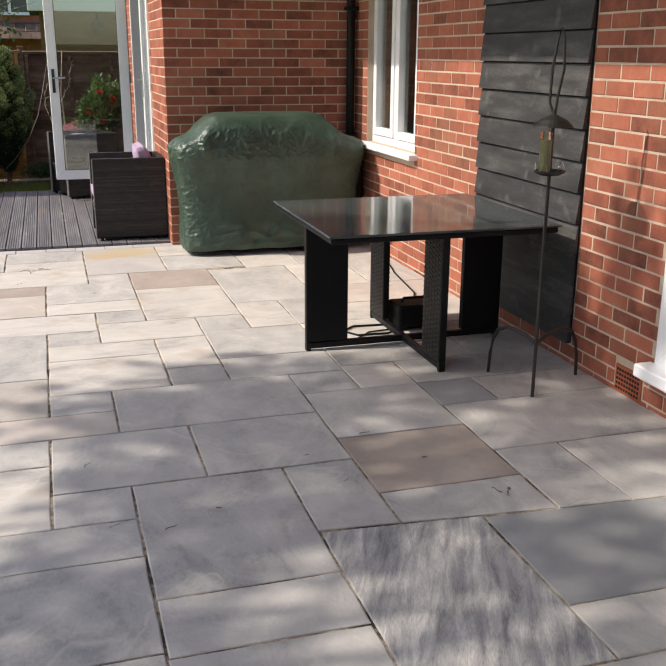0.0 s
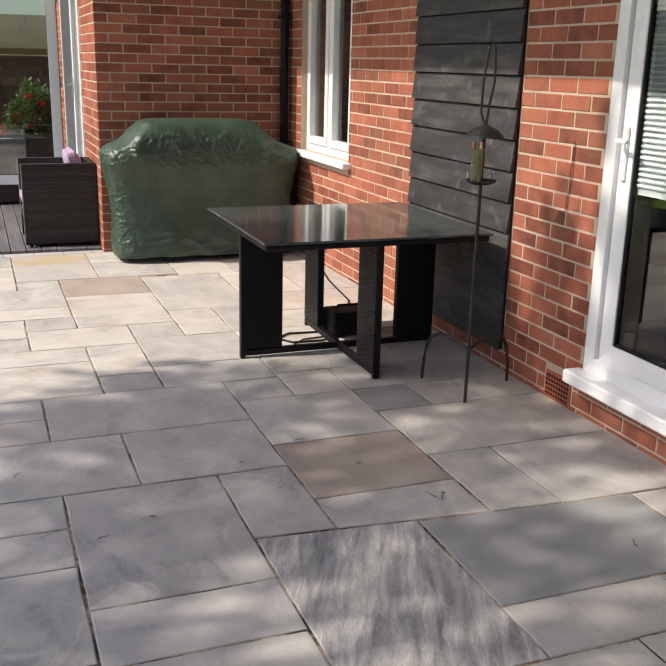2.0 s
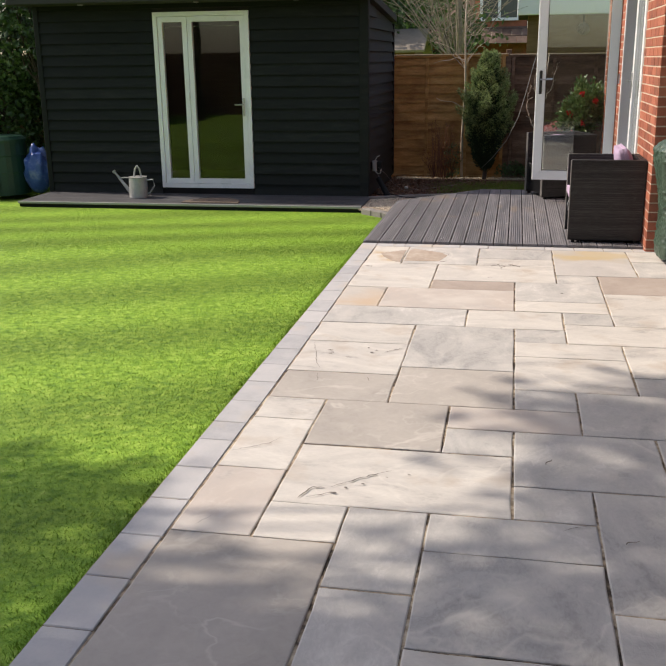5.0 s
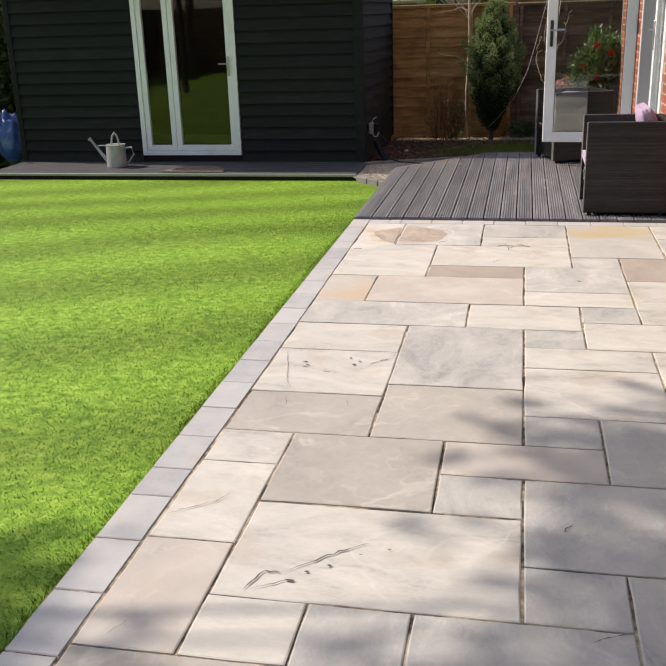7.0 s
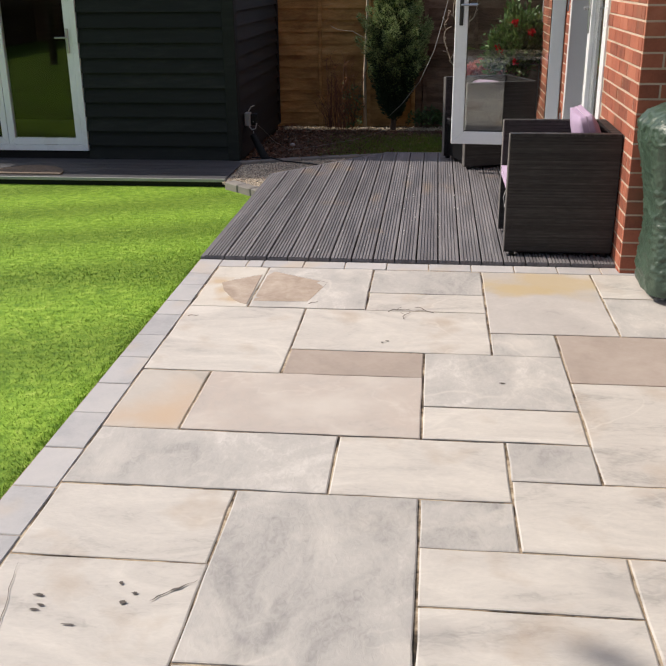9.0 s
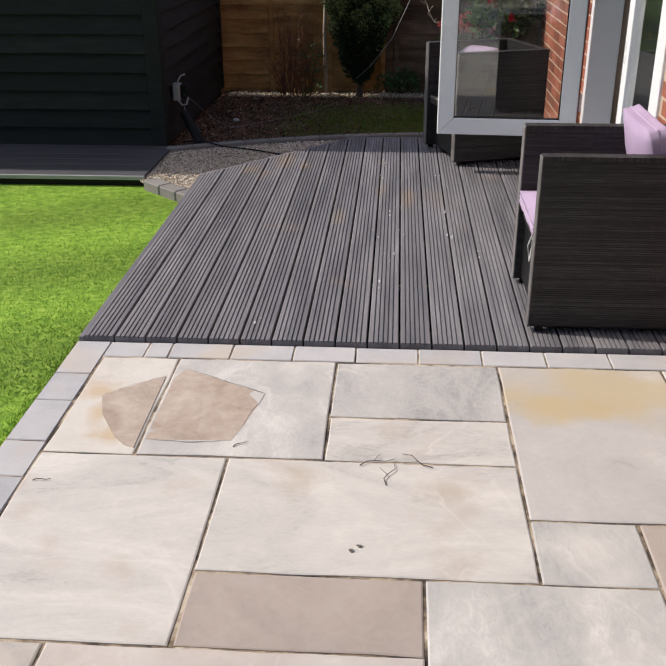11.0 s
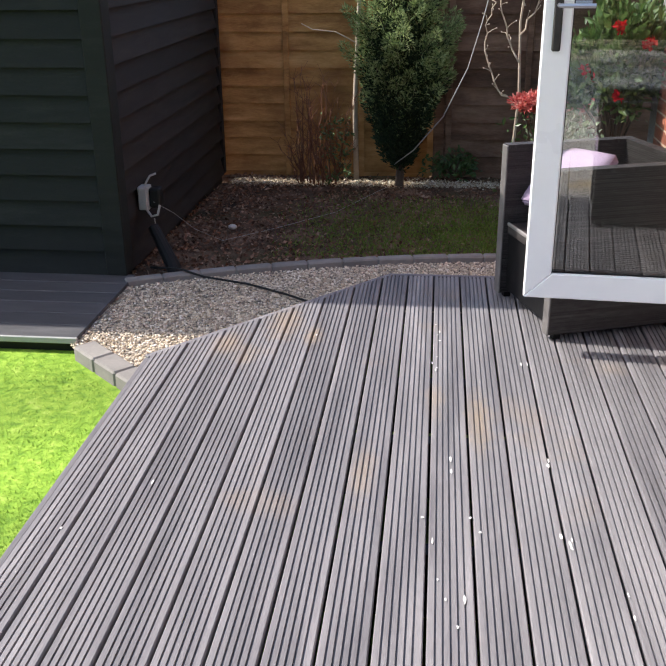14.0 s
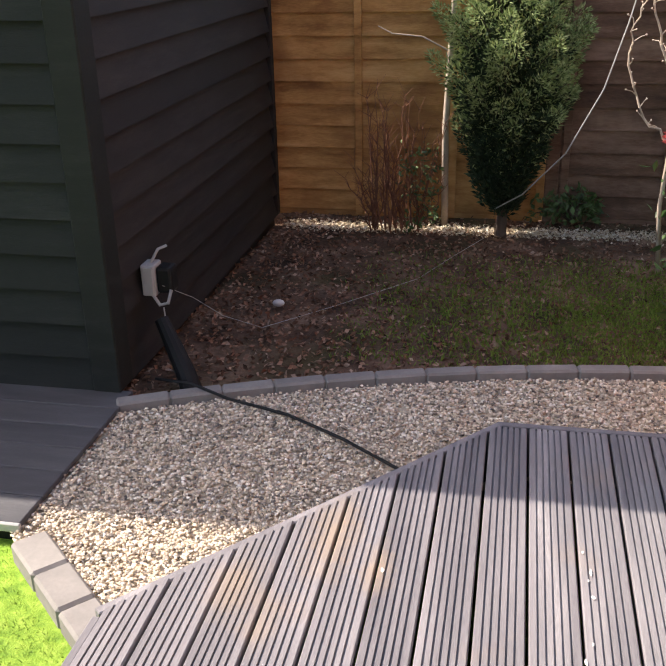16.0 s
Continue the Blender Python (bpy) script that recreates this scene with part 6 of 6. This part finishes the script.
part("back_handle", tube([(0.112, 0, 0.22), (0.2, 0, 0.23), (0.22, 0, 0.15), (0.15, 0, 0.06), (0.117, 0, 0.05)], 0.010, 8), ZINC, can)
mat_thing = thing("door_mat", -2.35, 3.10, -0.128, "brown half-round coir mat on the deck strip", "mat")
bm = bmesh.new()
ring = [bm.verts.new((0.36 * math.cos(math.pi * i / 16), -0.20 + 0.38 * math.sin(math.pi * i / 16), 0.014)) for i in range(17)]
low = [bm.verts.new((v.co.x, v.co.y, 0.0)) for v in ring]
bm.faces.new(ring)
for i in range(17):
    bm.faces.new((low[i], low[(i + 1) % 17], ring[(i + 1) % 17], ring[i]))
part("coir_face", bm, COIR, mat_thing)
butt = thing("compost_bin", -5.70, 4.02, -0.2, "round dark green plastic compost bin", "compost bin")
part("body", lathe([(0.36, 0), (0.36, 0.05), (0.345, 0.3), (0.35, 0.31), (0.335, 0.52), (0.345, 0.53), (0.33, 0.70)], 28), GREEN_PLASTIC, butt)
part("lid", lathe([(0.345, 0.70), (0.345, 0.74), (0.30, 0.78), (0.10, 0.80)], 28), GREEN_PLASTIC, butt)
part("hatch", box(-0.14, -0.375, 0.04, 0.14, -0.34, 0.26, 0.01), GREEN_PLASTIC, butt)
sack = thing("blue_sack", -5.16, 4.0, -0.2, "crumpled blue plastic sack against the garden room", "sack")
bm = bmesh.new()
bmesh.ops.create_icosphere(bm, subdivisions=4, radius=1)
for v in bm.verts:
    p = v.co.copy()
    v.co = Vector((p.x * 0.19, p.y * 0.16, 0.31 + p.z * 0.31 * (1 if p.z < 0 else 1.05))) * (1 + 0.14 * noise.noise(p * 2.3) + 0.07 * noise.noise(p * 6))
low = min(v.co.z for v in bm.verts)
bmesh.ops.translate(bm, vec=(0, 0, -low), verts=bm.verts)
part("body", bm, BLUE_PLASTIC, sack, smooth=True)

# socket and cables on the garden room's side
sock = thing("outdoor_socket", SX1 + 0.012, 4.02, 0.13, "pale grey outdoor socket box with loose wires", "socket")
part("box", box(0.0, -0.04, 0.02, 0.06, 0.045, 0.15, 0.008, seg=2), PLASTIC_GREY, sock)
part("lid", box(0.008, -0.05, 0.025, 0.055, -0.04, 0.145, 0.004), PLASTIC_GREY, sock)
part("wire", tube([(0.045, -0.035, 0.024), (0.075, -0.05, -0.01), (0.11, -0.05, 0.0), (0.12, -0.03, 0.05)], 0.007, 6), PLASTIC_GREY, sock)
part("wire", tube([(0.09, -0.05, -0.02), (0.10, -0.06, -0.12), (0.11, -0.05, -0.2)], 0.003, 6), PLASTIC_GREY, sock)
part("plug", box(0.058, -0.03, 0.03, 0.125, 0.05, 0.14, 0.014, seg=2), RUBBER, sock, "black plug in the socket")
part("strap", tube([(0.03, 0, 0.145), (0.06, 0.02, 0.20), (0.09, 0.04, 0.21)], 0.006, 6), PLASTIC_GREY, sock)
plug = thing("cable_duct", SX1 + 0.10, 3.92, -0.168, "black plastic duct leaning by the garden room", "duct")
part("body", tube([(0.15, -0.11, 0.0), (0.12, -0.08, 0.06), (0.06, -0.03, 0.15), (0.0, 0.02, 0.24)], 0.044, 12, end=0.030), RUBBER, plug)
wire = tube([Vector(p) for p in ((SX1 + 0.10, 3.98, 0.20), (-0.36, 4.12, 0.10), (-0.28, 4.25, -0.03), (-0.16, 4.42, -0.15), (0.1, 4.75, -0.165), (0.45, 5.2, -0.172), (0.6, 5.6, -0.18), (0.75, 5.95, -0.18))], 0.0013, 6)
tagged(part("garden_cable", wire, PLASTIC_GREY), "thin pale cable running over the mulch", "cable")
wire = tube([Vector(p) for p in ((-0.42, 3.80, -0.12), (-0.25, 3.74, -0.10), (-0.10, 3.70, -0.13), (0.15, 3.62, -0.134), (0.38, 3.48, -0.134), (0.60, 3.31, -0.132), (0.74, 3.225, -0.06))], 0.006, 6)
tagged(part("garden_cable", wire, RUBBER), "black cable lying across the gravel", "cable")

# ---- wear and litter ----
def splat(x, y, z, w, d, material, seed, name="splash"):
    """A flat ragged mark."""
    r = random.Random(seed)
    bm = bmesh.new()
    n = 10
    ring = [bm.verts.new((x + w * math.cos(2 * math.pi * i / n) * r.uniform(0.5, 1.1), y + d * math.sin(2 * math.pi * i / n) * r.uniform(0.5, 1.1), z)) for i in range(n)]
    bm.faces.new(ring)
    return bm


r = random.Random(77)
bm = bmesh.new()
marks = [(1.122, 2.363), (1.149, 2.674), (1.48, 2.385), (1.481, 1.638), (1.498, 1.235), (1.612, 0.951), (1.134, 1.215), (1.168, 0.978), (1.152, 0.545), (0.688, 0.197), (1.263, 1.267), (1.185, 1.648), (1.215, 0.982), (0.119, 1.179), (0.302, 1.433), (0.648, 2.598)]
marks += [(a + r.uniform(-0.03, 0.03), b + r.uniform(-0.12, 0.12)) for a, b in marks[:13]]
marks += [(1.142, 2.64), (1.15, 2.58), (1.505, 1.255), (1.50, 1.215), (1.135, 2.30), (1.14, 2.42)]
for i, (x, y) in enumerate(marks):
    s = splat(x, y, DECK_Z + 0.0035, r.uniform(0.003, 0.006), r.uniform(0.006, 0.020), DROPPING, i)
    me = bpy.data.meshes.new("tmp")
    s.to_mesh(me)
    s.free()
    bm.from_mesh(me)
    bpy.data.meshes.remove(me)
part("splashes", bm, DROPPING, deck, "small pale splashes on the boards")
bm = bmesh.new()
for i, (x, y) in enumerate(((0.52, -3.02), (0.57, -3.06), (0.55, -3.1), (0.32, -3.09), (0.34, -3.13), (0.44, -3.2), (0.33, -3.15), (0.7, -4.75), (0.76, -4.71), (0.84, -4.64), (0.92, -4.60), (0.66, -4.80), (1.62, -1.62), (1.12, -1.22), (1.14, -1.2), (1.88, -4.9), (2.3, -4.55), (2.75, -4.7), (2.95, -5.05))):
    w, d = r.uniform(0.006, 0.022), r.uniform(0.003, 0.009)
    s = splat(x, y, 0.0038, w, d, CRACK, i)
    me = bpy.data.meshes.new("tmp")
    s.to_mesh(me)
    s.free()
    bm.from_mesh(me)
    bpy.data.meshes.remove(me)
part("flake", bm, CRACK, patio, "dark chipped flakes in the slabs")
twigs = tagged(new("fallen_twigs"), "few small dry twigs lying on the paving", "twigs")
for i, (x, y, a) in enumerate(((1.18, -0.80, 20), (1.22, -0.86, 75), (1.30, -0.78, 140), (0.75, -0.72, 40), (0.2, -0.95, 10), (1.45, -4.4, 60), (1.7, -5.0, 30), (2.9, -5.05, 110), (2.94, -5.07, 60), (2.6, -4.4, 15), (3.4, -5.6, 70))):
    p = pose(x, y, 0.004, 0, 0, a)
    k = 2.6 if i < 3 else 1.2
    bm = tube([p @ (Vector(q) * k) for q in ((-0.022, 0, 0.0), (-0.012, 0.005, 0.001), (-0.002, 0.003, 0.001), (0.010, -0.002, 0.001), (0.022, 0.002, 0.0))], 0.0017, 5, end=0.0009)
    if i < 3:
        tube([p @ (Vector(q) * k) for q in ((-0.004, 0.003, 0.001), (0.004, 0.012, 0.001), (0.009, 0.016, 0.0))], 0.0012, 4, bm, 0.0007)
    part("twig", bm, BARK, twigs)



def crack(points, wide=0.004, seed=0):
    """A thin ragged split in a slab's face, a flat sliver that tapers at both ends."""
    rr = random.Random(seed)
    pts = []
    for a, b in zip(points, points[1:]):
        for i in range(5):
            f = i / 5
            pts.append(Vector((a[0] + (b[0] - a[0]) * f + rr.uniform(-0.004, 0.004), a[1] + (b[1] - a[1]) * f + rr.uniform(-0.004, 0.004), 0.0034)))
    pts.append(Vector((*points[-1], 0.0034)))
    bm = bmesh.new()
    rows = []
    for i, p in enumerate(pts):
        d = (pts[min(i + 1, len(pts) - 1)] - pts[max(i - 1, 0)]).normalized()
        side = Vector((-d.y, d.x, 0)) * wide * rr.uniform(0.25, 1.0) * (0.15 + math.sin(math.pi * i / (len(pts) - 1)))
        rows.append((bm.verts.new(p - side * 0.5), bm.verts.new(p + side * 0.5)))
    for a, b in zip(rows, rows[1:]):
        bm.faces.new((a[0], a[1], b[1], b[0]))
    return bm


for i, (wide, pts) in enumerate((
        (0.008, ((0.54, -4.864), (0.575, -4.764), (0.626, -4.767))), (0.007, ((0.63, -4.765), (0.699, -4.70), (0.775, -4.632), (0.856, -4.573))),
        (0.004, ((0.55, -4.86), (0.62, -4.82), (0.67, -4.79))), (0.004, ((0.179, -4.494), (0.242, -4.443), (0.312, -4.391), (0.344, -4.328))),
        (0.003, ((0.243, -5.109), (0.273, -5.041))), (0.005, ((1.479, -4.957), (1.534, -4.915), (1.605, -4.892))),
        (0.008, ((0.616, -3.09), (0.67, -3.037), (0.722, -2.99))), (0.0035, ((0.329, -3.407), (0.288, -3.307), (0.25, -3.15), (0.202, -2.948))),
        (0.003, ((0.347, -3.603), (0.346, -3.558), (0.329, -3.486))), (0.003, ((0.614, -3.577), (0.584, -3.499))),
        (0.003, ((2.338, -4.831), (2.395, -4.81), (2.396, -4.752))), (0.004, ((2.907, -5.071), (2.926, -5.119))),
        (0.003, ((0.473, -0.214), (0.62, -0.30), (0.784, -0.388), (0.718, -0.698))), (0.003, ((0.718, -0.70), (0.58, -0.715), (0.44, -0.707))), (0.003, ((0.225, -0.43), (0.32, -0.345), (0.417, -0.274))))):
    part("crack", crack(pts, wide, i), CRACK, patio)
# brown layers bared in the first two slabs by the deck
for pts in (((0.473, -0.214), (0.62, -0.30), (0.784, -0.388), (0.755, -0.54), (0.718, -0.698), (0.445, -0.707), (0.445, -0.289)), ((0.225, -0.43), (0.32, -0.345), (0.412, -0.278), (0.420, -0.755), (0.385, -0.74), (0.34, -0.69), (0.26, -0.55))):
    bm = bmesh.new()
    top = [bm.verts.new((a, b, 0.0016)) for a, b in pts]
    low = [bm.verts.new((a, b, -0.004)) for a, b in pts]
    bm.faces.new(top)
    for i in range(len(pts)):
        bm.faces.new((low[i], low[(i + 1) % len(pts)], top[(i + 1) % len(pts)], top[i]))
    bmesh.ops.recalc_face_normals(bm, faces=bm.faces)
    part("stone_layer", bm, LAYER, patio, "brown riven layer in a slab")
